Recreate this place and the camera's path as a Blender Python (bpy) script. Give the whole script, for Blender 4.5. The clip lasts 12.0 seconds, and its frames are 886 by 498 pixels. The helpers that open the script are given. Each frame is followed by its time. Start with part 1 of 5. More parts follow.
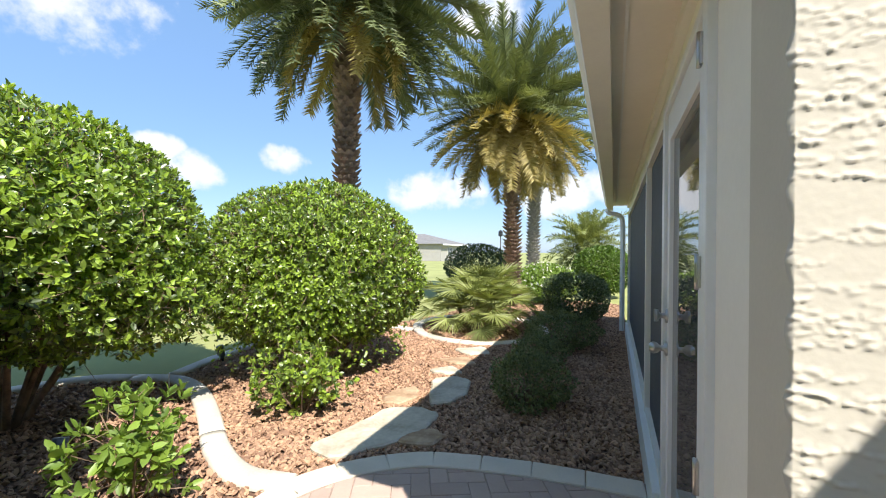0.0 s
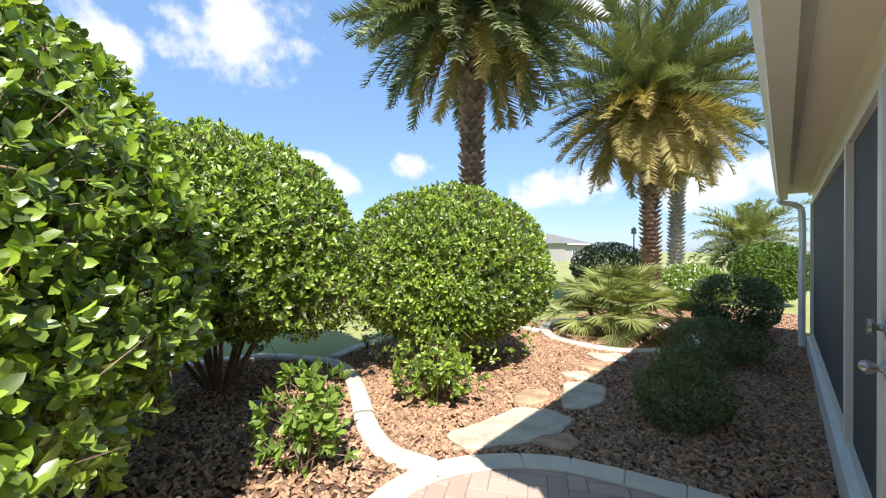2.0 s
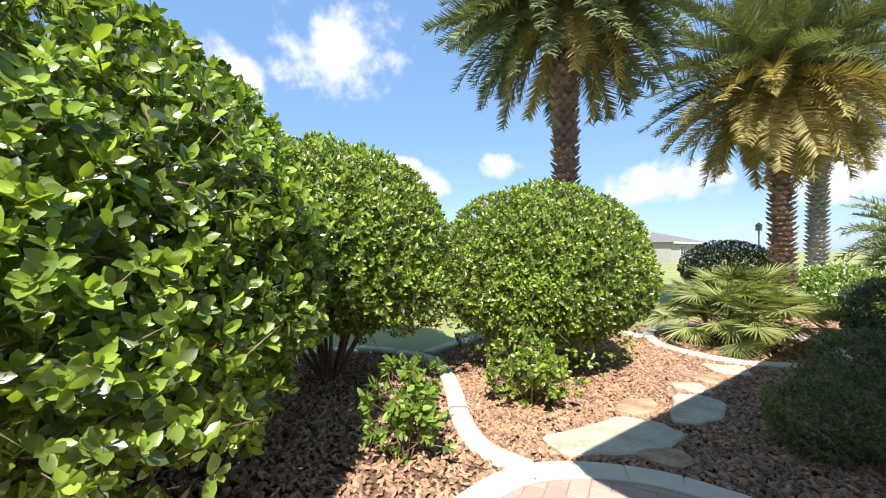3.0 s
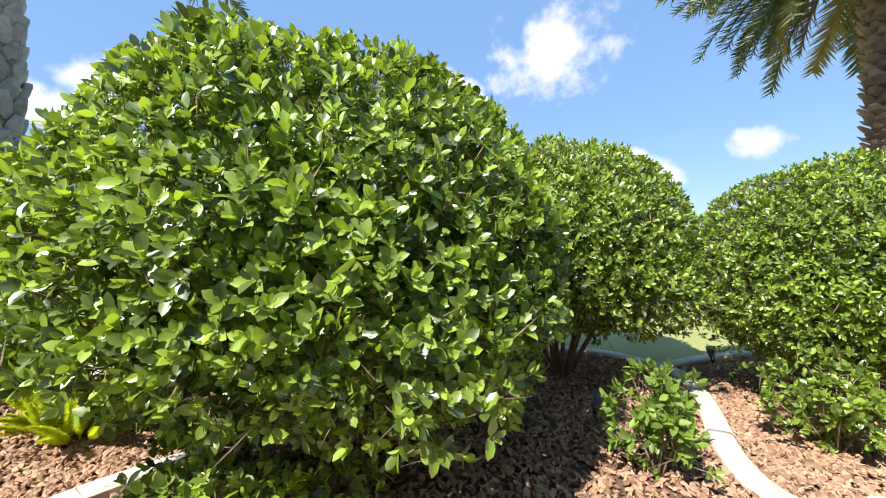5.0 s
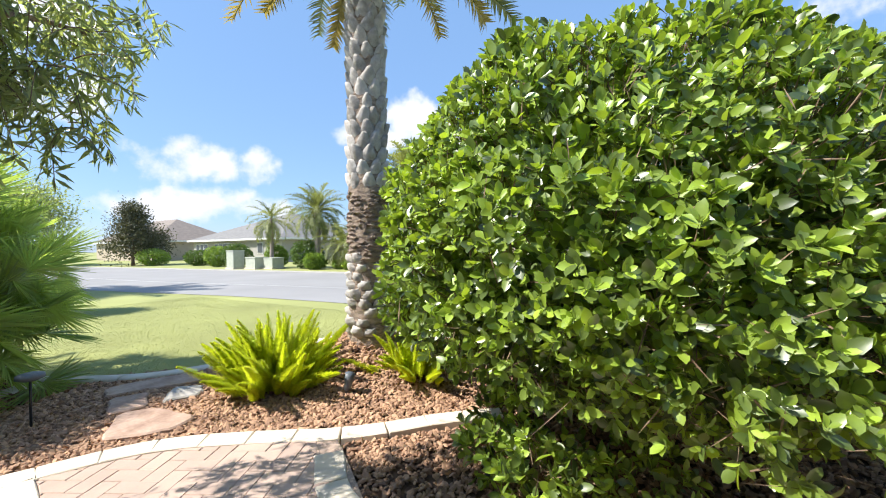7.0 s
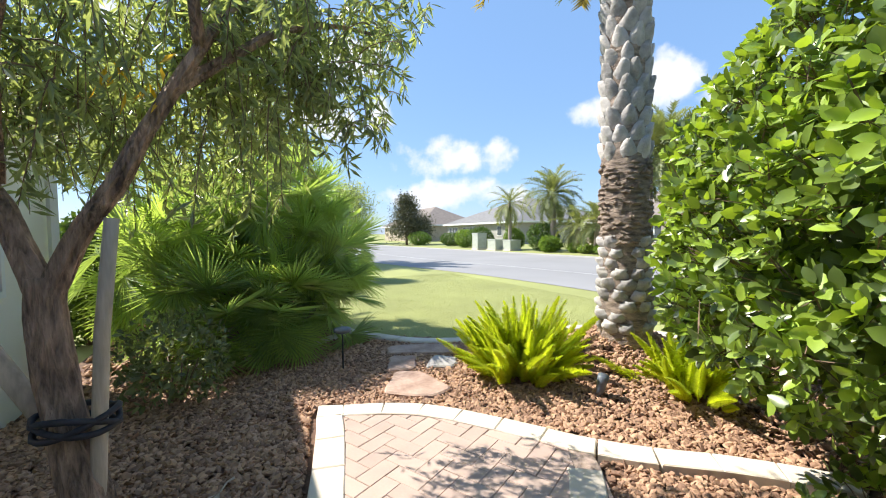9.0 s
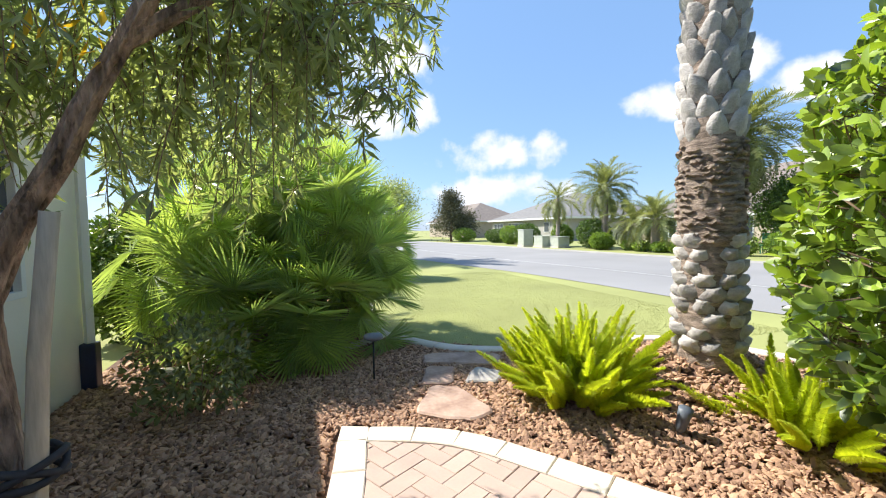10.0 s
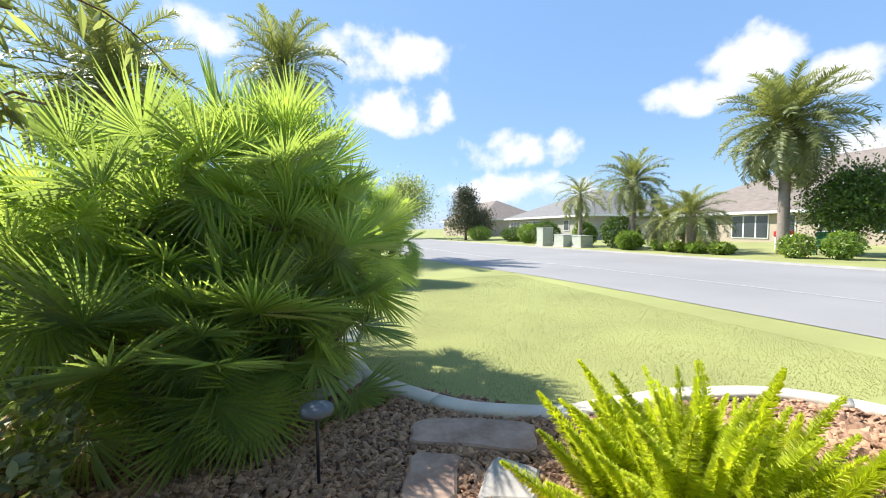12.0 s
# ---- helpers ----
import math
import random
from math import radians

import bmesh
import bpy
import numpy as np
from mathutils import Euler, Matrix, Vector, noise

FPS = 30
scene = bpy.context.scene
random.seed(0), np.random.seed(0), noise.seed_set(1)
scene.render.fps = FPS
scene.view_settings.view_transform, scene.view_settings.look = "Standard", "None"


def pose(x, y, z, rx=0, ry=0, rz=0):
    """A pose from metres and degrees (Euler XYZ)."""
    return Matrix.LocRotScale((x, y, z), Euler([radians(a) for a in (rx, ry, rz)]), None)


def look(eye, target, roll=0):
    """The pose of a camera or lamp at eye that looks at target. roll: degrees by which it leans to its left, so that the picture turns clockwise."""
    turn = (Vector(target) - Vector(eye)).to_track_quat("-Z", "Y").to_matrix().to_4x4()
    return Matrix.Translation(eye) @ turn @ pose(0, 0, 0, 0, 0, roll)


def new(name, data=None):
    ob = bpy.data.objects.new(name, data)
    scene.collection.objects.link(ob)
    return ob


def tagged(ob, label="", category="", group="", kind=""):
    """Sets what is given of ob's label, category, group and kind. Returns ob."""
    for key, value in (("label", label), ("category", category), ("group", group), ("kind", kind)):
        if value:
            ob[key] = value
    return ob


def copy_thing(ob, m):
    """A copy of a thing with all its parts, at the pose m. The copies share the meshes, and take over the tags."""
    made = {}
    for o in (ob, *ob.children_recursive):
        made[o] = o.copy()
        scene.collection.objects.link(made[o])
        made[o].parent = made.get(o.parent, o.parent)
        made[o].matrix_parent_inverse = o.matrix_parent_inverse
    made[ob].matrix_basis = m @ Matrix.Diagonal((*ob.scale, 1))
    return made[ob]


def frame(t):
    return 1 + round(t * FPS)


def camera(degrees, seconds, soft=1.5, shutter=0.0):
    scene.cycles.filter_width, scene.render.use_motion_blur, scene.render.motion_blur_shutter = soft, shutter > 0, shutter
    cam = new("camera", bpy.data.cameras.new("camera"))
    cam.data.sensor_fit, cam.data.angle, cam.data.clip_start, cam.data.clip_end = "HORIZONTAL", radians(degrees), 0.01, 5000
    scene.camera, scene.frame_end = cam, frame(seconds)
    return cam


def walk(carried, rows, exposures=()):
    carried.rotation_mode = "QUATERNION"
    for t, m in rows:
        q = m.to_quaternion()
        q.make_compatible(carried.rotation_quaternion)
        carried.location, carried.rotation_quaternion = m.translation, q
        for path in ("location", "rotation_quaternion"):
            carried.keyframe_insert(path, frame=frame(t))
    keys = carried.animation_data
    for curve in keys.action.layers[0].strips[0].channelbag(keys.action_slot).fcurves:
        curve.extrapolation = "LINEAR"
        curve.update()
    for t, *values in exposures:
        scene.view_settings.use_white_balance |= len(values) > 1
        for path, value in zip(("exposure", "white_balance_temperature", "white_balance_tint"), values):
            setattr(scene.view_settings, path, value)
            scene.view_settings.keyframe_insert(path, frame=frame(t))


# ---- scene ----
cam = camera(96.8, 12.0, soft=1.1)
METRES, EYE, TILT, LEAN, TURN = 3.05, 1.45, 0.0, 0.0, 23.5
ROWS = [
    (0.0, 0.0, 0.0, 0.0, -0.0, 0.25, -0.69),
    (0.5, -0.009, -0.0011, -0.0005, 2.95, 0.22, -0.62),
    (1.0, -0.0149, -0.0023, -0.0013, 6.96, 0.2, -0.53),
    (1.5, -0.0209, -0.0053, -0.003, 11.84, 0.14, -0.45),
    (2.0, -0.0255, -0.0095, -0.0043, 17.43, 0.12, -0.32),
    (2.5, -0.0306, -0.0157, -0.0057, 23.63, 0.11, -0.19),
    (4.5, -0.0487, -0.0567, -0.0104, 52.68, 0.31, 0.41),
    (5.0, -0.0506, -0.0778, -0.0125, 60.95, 0.38, 0.54),
    (5.5, -0.0477, -0.0991, -0.014, 69.52, 0.39, 0.65),
    (6.0, -0.048, -0.1188, -0.0172, 78.41, 0.33, 0.74),
    (6.5, -0.0483, -0.1382, -0.0179, 87.49, 0.06, 0.8),
    (7.0, -0.0492, -0.1522, -0.0184, 96.88, -0.39, 0.82),
    (7.5, -0.0536, -0.1712, -0.0205, 106.47, -0.97, 0.83),
    (9.5, -0.2086, -0.2854, -0.0207, 134.25, -2.67, 0.83),
    (10.0, -0.2752, -0.3403, -0.0195, 136.4, -2.83, 0.83),
    (10.5, -0.3502, -0.4163, -0.0178, 137.4, -2.88, 0.8),
    (11.0, -0.4406, -0.501, -0.0249, 137.9, -2.94, 0.76),
    (11.5, -0.5527, -0.6007, -0.0239, 138.31, -2.99, 0.76),
    (12.0, -0.6571, -0.6946, -0.0288, 138.63, -3.03, 0.71),
]
walk(cam, [(t, pose(0, 0, EYE, TILT, LEAN, TURN) @ pose(METRES * x, METRES * y, METRES * z, 90 + pitch, roll, yaw)) for t, x, y, z, yaw, pitch, roll in ROWS], [(0.0, 0.95), (12.0, 0.95)])

# ---- world, sun ----
SUN_DIR = Vector((-1.5, 1.42, -2.3)).normalized()      # the way the light travels
ELEV = math.asin(-SUN_DIR.z)
world = bpy.data.worlds.new("sky_world")
scene.world = world
world.use_nodes = True
wn, wl = world.node_tree.nodes, world.node_tree.links
wn.clear()
w_out = wn.new("ShaderNodeOutputWorld")
w_bg = wn.new("ShaderNodeBackground")
w_sky = wn.new("ShaderNodeTexSky")
w_sky.sky_type = "NISHITA"
w_sky.sun_disc = False
w_sky.sun_elevation = ELEV
w_sky.sun_rotation = math.atan2(-SUN_DIR.x, -SUN_DIR.y)
w_sky.air_density, w_sky.dust_density, w_sky.ozone_density = 1.0, 0.4, 2.0
w_bg.inputs["Strength"].default_value = 0.12
w_tc = wn.new("ShaderNodeTexCoord")
w_sep = wn.new("ShaderNodeSeparateXYZ")
wl.new(w_tc.outputs["Generated"], w_sep.inputs[0])


def w_math(op, a, b=None):
    n = wn.new("ShaderNodeMath")
    n.operation = op
    for i, v in enumerate((a, b)):
        if v is None:
            continue
        if isinstance(v, (int, float)):
            n.inputs[i].default_value = v
        else:
            wl.new(v, n.inputs[i])
    return n.outputs[0]


w_az = w_math("MULTIPLY", w_math("ARCTAN2", w_math("MULTIPLY", w_sep.outputs[1], -1.0), w_math("MULTIPLY", w_sep.outputs[0], -1.0)), 57.296)
w_el = w_math("MULTIPLY", w_math("ARCSINE", w_sep.outputs[2]), 57.296)
w_n1 = wn.new("ShaderNodeTexNoise")
w_n1.inputs["Scale"].default_value, w_n1.inputs["Detail"].default_value = 9.0, 8
w_n1.inputs["Roughness"].default_value = 0.56
w_n2 = wn.new("ShaderNodeTexNoise")
w_n2.inputs["Scale"].default_value, w_n2.inputs["Detail"].default_value = 30.0, 5
for tex in (w_n1, w_n2):
    wl.new(w_tc.outputs["Generated"], tex.inputs["Vector"])
# cumulus heaps: bearing from west, height, half width and half height in degrees
CLOUDS = [(-21.2, 26.0, 10, 6.5), (-7.3, 21.5, 4.5, 4), (-30, 11.6, 3, 1.7), (-34.5, 9.2, 4, 2.5), (-44.9, 11.8, 5.3, 2), (-66, 8.2, 8, 3.1), (-82.5, 7.4, 6.5, 3.2),
          (-92, 9, 7, 3.4), (34.8, 18, 4.8, 3.7), (41, 15.3, 6.5, 2.2), (27.2, 14.8, 4, 2.3), (55, 10.7, 3, 2.6), (65, 10.6, 8, 3.2), (62, 5.6, 10, 2.6), (77, 16.2, 7, 3.3),
          (79, 23.3, 10.5, 3.6), (102, 23.2, 5, 3), (24.7, 7.5, 4.5, 3), (-73, 31, 6, 3.5), (150, 24, 13, 6), (-140, 20, 11, 6)]
w_field = None
for c_az, c_el, c_w, c_h in CLOUDS:
    du = w_math("MULTIPLY", w_math("SUBTRACT", w_az, c_az), 1.0 / c_w)
    dv = w_math("MULTIPLY", w_math("SUBTRACT", w_el, c_el), 1.0 / c_h)
    near = w_math("SUBTRACT", 1.0, w_math("ADD", w_math("MULTIPLY", du, du), w_math("MULTIPLY", dv, dv)))
    w_field = near if w_field is None else w_math("MAXIMUM", w_field, near)
w_field = w_math("ADD", w_math("MAXIMUM", w_field, -1.2), w_math("MULTIPLY", w_math("SUBTRACT", w_n1.outputs[0], 0.5), 4.2))
w_field = w_math("ADD", w_field, w_math("MULTIPLY", w_math("SUBTRACT", w_n2.outputs[0], 0.5), 0.8))
w_ramp = wn.new("ShaderNodeValToRGB")
w_ramp.color_ramp.elements[0].position, w_ramp.color_ramp.elements[1].position = 0.0, 1.0
w_ramp.color_ramp.interpolation = "EASE"
wl.new(w_field, w_ramp.inputs[0])
w_mix = wn.new("ShaderNodeMixRGB")
wl.new(w_ramp.outputs[0], w_mix.inputs[0])
w_tone = wn.new("ShaderNodeHueSaturation")
w_tone.inputs["Saturation"].default_value = 1.0
w_tone.inputs["Value"].default_value = 1.0
wl.new(w_sky.outputs[0], w_tone.inputs["Color"])
w_even = wn.new("ShaderNodeMixRGB")
w_even.inputs[0].default_value = 0.65
wl.new(w_tone.outputs[0], w_even.inputs[1])
w_even.inputs[2].default_value = (1.3, 2.4, 4.4, 1)
wl.new(w_even.outputs[0], w_mix.inputs[1])
w_mix.inputs[2].default_value = (4.6, 4.75, 5.05, 1)
wl.new(w_mix.outputs[0], w_bg.inputs["Color"])
wl.new(w_bg.outputs[0], w_out.inputs[0])

sun = new("sun", bpy.data.lights.new("sun", "SUN"))
sun.data.energy, sun.data.angle, sun.data.color = 5.0, radians(0.53), (1.0, 0.95, 0.87)
sun.matrix_world = look((8, -4, 14), Vector((8, -4, 14)) + SUN_DIR)


# ---- materials ----
def mat(name, base, rough=0.7, var=(0.75, 1.25), scale=6.0, fine=60.0, bump=0.2, metal=0.0, spec=0.5, tint=None, translucent=0.0,
        island=0.0, per_object=0.0, coat=0.0, bump_dist=0.01, stretch=(1, 1, 1), skew=1.0):
    """Principled surface with variation at two scales. island/per_object: how far single pieces differ."""
    m = bpy.data.materials.new(name)
    m.use_nodes = True
    n, l = m.node_tree.nodes, m.node_tree.links
    b = n["Principled BSDF"]
    b.inputs["Roughness"].default_value, b.inputs["Metallic"].default_value = rough, metal
    b.inputs["Specular IOR Level"].default_value = spec
    b.inputs["Coat Weight"].default_value = coat
    tc = n.new("ShaderNodeTexCoord")
    mp = n.new("ShaderNodeMapping")
    mp.inputs["Scale"].default_value = stretch
    l.new(tc.outputs["Object"], mp.inputs[0])
    if per_object:
        who, far = n.new("ShaderNodeObjectInfo"), n.new("ShaderNodeMath")
        far.operation, far.inputs[1].default_value = "MULTIPLY", 60.0
        l.new(who.outputs["Random"], far.inputs[0])
        l.new(far.outputs[0], mp.inputs["Location"])
    big, small = n.new("ShaderNodeTexNoise"), n.new("ShaderNodeTexNoise")
    for tex, s, d in ((big, scale, 5), (small, fine, 6)):
        tex.inputs["Scale"].default_value, tex.inputs["Detail"].default_value = s, d
        l.new(mp.outputs[0], tex.inputs["Vector"])
    tint = tint or tuple(min(1, c * var[1]) for c in base)
    lo = tuple(c * var[0] for c in base)
    add = n.new("ShaderNodeMath")
    add.operation = "MULTIPLY_ADD"
    l.new(small.outputs[0], add.inputs[0])
    add.inputs[1].default_value = 0.45
    l.new(big.outputs[0], add.inputs[2])
    value = add.outputs[0]
    centre = 0.72
    for amount, node, sock in ((island, "ShaderNodeNewGeometry", "Random Per Island"), (per_object, "ShaderNodeObjectInfo", "Random")):
        if amount:
            src = n.new(node)
            k = n.new("ShaderNodeMath")
            k.operation = "MULTIPLY_ADD"
            l.new(src.outputs[sock], k.inputs[0])
            k.inputs[1].default_value = amount
            l.new(value, k.inputs[2])
            value = k.outputs[0]
            centre += amount / 2
    half = 0.22 + (island + per_object) / 2
    rng = n.new("ShaderNodeMapRange")
    l.new(value, rng.inputs[0])
    rng.inputs[1].default_value, rng.inputs[2].default_value = centre - half, centre + half
    bend = n.new("ShaderNodeMath")
    bend.operation, bend.inputs[1].default_value = "POWER", skew
    l.new(rng.outputs[0], bend.inputs[0])
    mix = n.new("ShaderNodeMixRGB")
    l.new(bend.outputs[0], mix.inputs[0])
    mix.inputs[1].default_value, mix.inputs[2].default_value = (*lo, 1), (*tint, 1)
    l.new(mix.outputs[0], b.inputs["Base Color"])
    if bump:
        bp = n.new("ShaderNodeBump")
        bp.inputs["Strength"].default_value, bp.inputs["Distance"].default_value = bump, bump_dist
        l.new(add.outputs[0], bp.inputs["Height"])
        l.new(bp.outputs[0], b.inputs["Normal"])
    if translucent:
        tr = n.new("ShaderNodeBsdfTranslucent")
        br = n.new("ShaderNodeMixRGB")
        br.blend_type, br.inputs[0].default_value = "MULTIPLY", 1.0
        l.new(mix.outputs[0], br.inputs[1])
        br.inputs[2].default_value = (2.1, 2.0, 0.9, 1)
        l.new(br.outputs[0], tr.inputs[0])
        ms = n.new("ShaderNodeMixShader")
        ms.inputs[0].default_value = translucent
        l.new(b.outputs[0], ms.inputs[1])
        l.new(tr.outputs[0], ms.inputs[2])
        l.new(ms.outputs[0], n["Material Output"].inputs[0])
    return m


LEAF = mat("ligustrum_leaf", (0.07, 0.125, 0.05), 0.38, (0.4, 1.0), 2.0, 30, 0.0, tint=(0.4, 0.56, 0.065), translucent=0.27, island=1.7, spec=1.0, skew=1.25)
LEAF_FAR = mat("clipped_leaf", (0.05, 0.105, 0.016), 0.4, (0.5, 1), 1.6, 25, 0.0, tint=(0.13, 0.22, 0.025), translucent=0.18, island=1.1)
LEAF_DARK = mat("dark_leaf", (0.05, 0.08, 0.03), 0.45, (0.5, 1), 3, 25, 0.0, tint=(0.13, 0.18, 0.065), translucent=0.12, island=0.9)
LEAF_GREY = mat("grey_green_leaf", (0.12, 0.155, 0.07), 0.5, (0.5, 1), 3, 25, 0.0, tint=(0.26, 0.3, 0.14), translucent=0.25, island=0.9)
LEAF_SOFT = mat("shrub_leaf", (0.11, 0.2, 0.035), 0.45, (0.6, 1), 3, 25, 0.0, tint=(0.26, 0.38, 0.06), translucent=0.25, island=0.9)
LEAF_TREE = mat("narrow_leaf", (0.16, 0.21, 0.125), 0.32, (0.6, 1), 1.2, 25, 0.0, tint=(0.33, 0.39, 0.2), translucent=0.52, island=1.0, spec=0.9)
LEAF_BROWN = mat("magnolia_leaf", (0.055, 0.075, 0.03), 0.4, (0.7, 1), 0.8, 20, 0.0, tint=(0.13, 0.12, 0.06), translucent=0.1, island=1.0)
FROND = mat("palm_leaflet", (0.075, 0.11, 0.055), 0.36, (0.5, 1), 1.0, 20, 0.0, tint=(0.27, 0.31, 0.13), translucent=0.13, per_object=0.8, island=0.4)
FROND_PALE = mat("pale_palm_leaflet", (0.15, 0.19, 0.085), 0.45, (0.6, 1), 1.0, 20, 0.0, tint=(0.3, 0.33, 0.14), translucent=0.3, per_object=0.8, island=0.3)
FROND_OLD = mat("old_palm_leaflet", (0.28, 0.23, 0.08), 0.55, (0.6, 1), 1.0, 20, 0.0, tint=(0.5, 0.41, 0.16), translucent=0.25, per_object=0.9, island=0.3)
FROND_GOLD = mat("golden_leaf", (0.5, 0.33, 0.03), 0.5, (0.7, 1), 3, 25, 0.0, tint=(0.75, 0.5, 0.05), translucent=0.4, island=0.8)
FAN = mat("fan_leaf", (0.2, 0.3, 0.15), 0.29, (0.6, 1), 1.0, 30, 0.0, tint=(0.38, 0.49, 0.16), translucent=0.5, spec=1.0, per_object=0.8, island=0.3)
FAN_LIGHT = mat("pale_fan_leaf", (0.2, 0.24, 0.08), 0.42, (0.65, 1), 1.0, 30, 0.0, tint=(0.37, 0.41, 0.14), translucent=0.22, per_object=0.8, island=0.2)
FERN = mat("fern_needle", (0.38, 0.46, 0.025), 0.5, (0.65, 1), 2.0, 30, 0.0, tint=(0.6, 0.66, 0.07), translucent=0.5, per_object=0.5, island=0.5)
BARK = mat("twisting_bark", (0.42, 0.29, 0.215), 0.95, (0.25, 1.4), 26, 90, 1.0, bump_dist=0.06, stretch=(1, 1, 0.2))
TWIG = mat("shrub_wood", (0.19, 0.13, 0.085), 0.9, (0.6, 1.4), 12, 60, 0.5)
BOOT = mat("palm_leaf_base", (0.5, 0.465, 0.43), 0.9, (0.4, 1.25), 16, 90, 1.0, per_object=0.5, bump_dist=0.016)
BOOT_FAR = mat("weathered_palm_trunk", (0.29, 0.245, 0.21), 0.9, (0.5, 1.4), 10, 60, 0.6, island=0.7)
BOOT_BROWN = mat("brown_palm_trunk", (0.3, 0.205, 0.145), 0.9, (0.45, 1.45), 9, 60, 0.6, island=0.9)
FIBRE = mat("palm_fibre", (0.3, 0.23, 0.18), 0.95, (0.4, 1.7), 10, 80, 1.0, bump_dist=0.03, stretch=(1, 1, 3.5))
ROCK = mat("river_rock", (0.27, 0.135, 0.085), 0.8, (0.5, 1.2), 3, 60, 0.35, tint=(0.57, 0.355, 0.22), island=1.2, bump_dist=0.004)
SOIL = mat("bed_soil", (0.13, 0.075, 0.05), 0.95, (0.5, 1.4), 14, 80, 0.8)
LAWN = mat("lawn_turf", (0.29, 0.305, 0.105), 0.95, (0.8, 1.12), 0.5, 90, 0.0)
BLADE = mat("grass_blade", (0.3, 0.315, 0.11), 0.8, (0.85, 1.12), 1, 20, 0.0, island=0.4)
ASPHALT = mat("sunbleached_asphalt", (0.255, 0.25, 0.247), 0.9, (0.9, 1.08), 0.35, 60, 0.3)
LINE = mat("road_paint", (0.48, 0.48, 0.47), 0.7, (0.75, 1.1), 4, 40, 0.1)
CONCRETE = mat("pale_concrete", (0.62, 0.56, 0.47), 0.85, (0.78, 1.12), 3, 70, 0.35, bump_dist=0.004)
COPING = mat("cream_coping", (0.66, 0.58, 0.47), 0.8, (0.85, 1.1), 4, 80, 0.3, per_object=0.35, bump_dist=0.004)
PAVER = mat("blush_paver", (0.44, 0.32, 0.265), 0.88, (0.9, 1.05), 5, 80, 0.3, per_object=0.5, tint=(0.51, 0.385, 0.315), bump_dist=0.002)
JOINT = mat("joint_sand", (0.38, 0.285, 0.23), 0.95, (0.7, 1.2), 30, 120, 0.4)
FLAG_PALE = mat("pale_flagstone", (0.5, 0.43, 0.32), 0.8, (0.75, 1.1), 4, 30, 0.5, tint=(0.62, 0.56, 0.45), bump_dist=0.008)
FLAG_RUST = mat("rust_flagstone", (0.42, 0.25, 0.14), 0.8, (0.65, 1.2), 5, 30, 0.5, tint=(0.55, 0.4, 0.26), bump_dist=0.008)
FLAG_PINK = mat("pink_flagstone", (0.38, 0.235, 0.17), 0.8, (0.7, 1.15), 5, 30, 0.5, tint=(0.5, 0.35, 0.27), bump_dist=0.008)
FLAG_GREY = mat("grey_flagstone", (0.4, 0.37, 0.34), 0.8, (0.75, 1.1), 5, 30, 0.5, bump_dist=0.008)
STUCCO = mat("cream_stucco", (0.575, 0.53, 0.44), 0.9, (0.95, 1.04), 3, 90, 0.15, bump_dist=0.004)
SMOOTH = mat("smooth_cream_render", (0.82, 0.78, 0.69), 0.85, (0.96, 1.03), 3, 60, 0.15)
SOFFIT = mat("vinyl_soffit", (0.86, 0.79, 0.66), 0.6, (0.96, 1.03), 2, 40, 0.05)
WHITE = mat("white_aluminium", (0.76, 0.77, 0.76), 0.4, (0.95, 1.03), 3, 60, 0.05)
CREAM = mat("cream_aluminium", (0.85, 0.82, 0.73), 0.45, (0.95, 1.03), 3, 60, 0.05)
STEEL = mat("brushed_steel", (0.5, 0.49, 0.47), 0.32, (0.9, 1.05), 10, 90, 0.05, metal=1.0)
SLATE = mat("slate_plastic", (0.1, 0.12, 0.145), 0.5, (0.8, 1.2), 8, 60, 0.1)
BLACK = mat("black_plastic", (0.025, 0.027, 0.032), 0.45, (0.8, 1.2), 8, 60, 0.1)
NAVY = mat("navy_boot_paint", (0.02, 0.025, 0.06), 0.4, (0.8, 1.2), 8, 60, 0.1)
MESH_DARK = mat("insect_screen", (0.06, 0.065, 0.075), 0.7, (0.9, 1.1), 4, 400, 0.2)
# porch interior: the room's shade is put into this brown base colour
ROOM = mat("room_shade_tone", (0.3, 0.27, 0.23), 0.9, (0.9, 1.1), 2, 40, 0.1)
SHINGLE_GREY = mat("grey_shingle", (0.19, 0.185, 0.18), 0.9, (0.8, 1.15), 2, 12, 0.4, stretch=(1, 1, 4))
SHINGLE_TAN = mat("tan_shingle", (0.215, 0.18, 0.155), 0.9, (0.8, 1.15), 2, 12, 0.4, stretch=(1, 1, 4))
WALL_GREY = mat("grey_render", (0.36, 0.345, 0.32), 0.9, (0.93, 1.05), 2, 30, 0.1)
KERB_GREY = mat("street_kerb", (0.33, 0.315, 0.29), 0.9, (0.8, 1.1), 2, 30, 0.2)
WALL_TAN = mat("tan_render", (0.43, 0.365, 0.29), 0.9, (0.93, 1.05), 2, 30, 0.1)
PANE = mat("dark_window", (0.05, 0.06, 0.07), 0.12, (0.9, 1.1), 2, 30, 0.0, spec=0.8)
UTILITY = mat("utility_green", (0.42, 0.44, 0.38), 0.6, (0.9, 1.1), 4, 30, 0.1)
STAKE = mat("weathered_timber", (0.5, 0.42, 0.33), 0.9, (0.55, 1.2), 9, 60, 0.7, stretch=(1, 1, 0.15))
STRAP = mat("black_strap", (0.03, 0.028, 0.035), 0.7, (0.7, 1.3), 20, 90, 0.2)
PETAL = mat("flower_petal", (0.75, 0.72, 0.66), 0.6, (0.9, 1.1), 4, 30, 0.0)
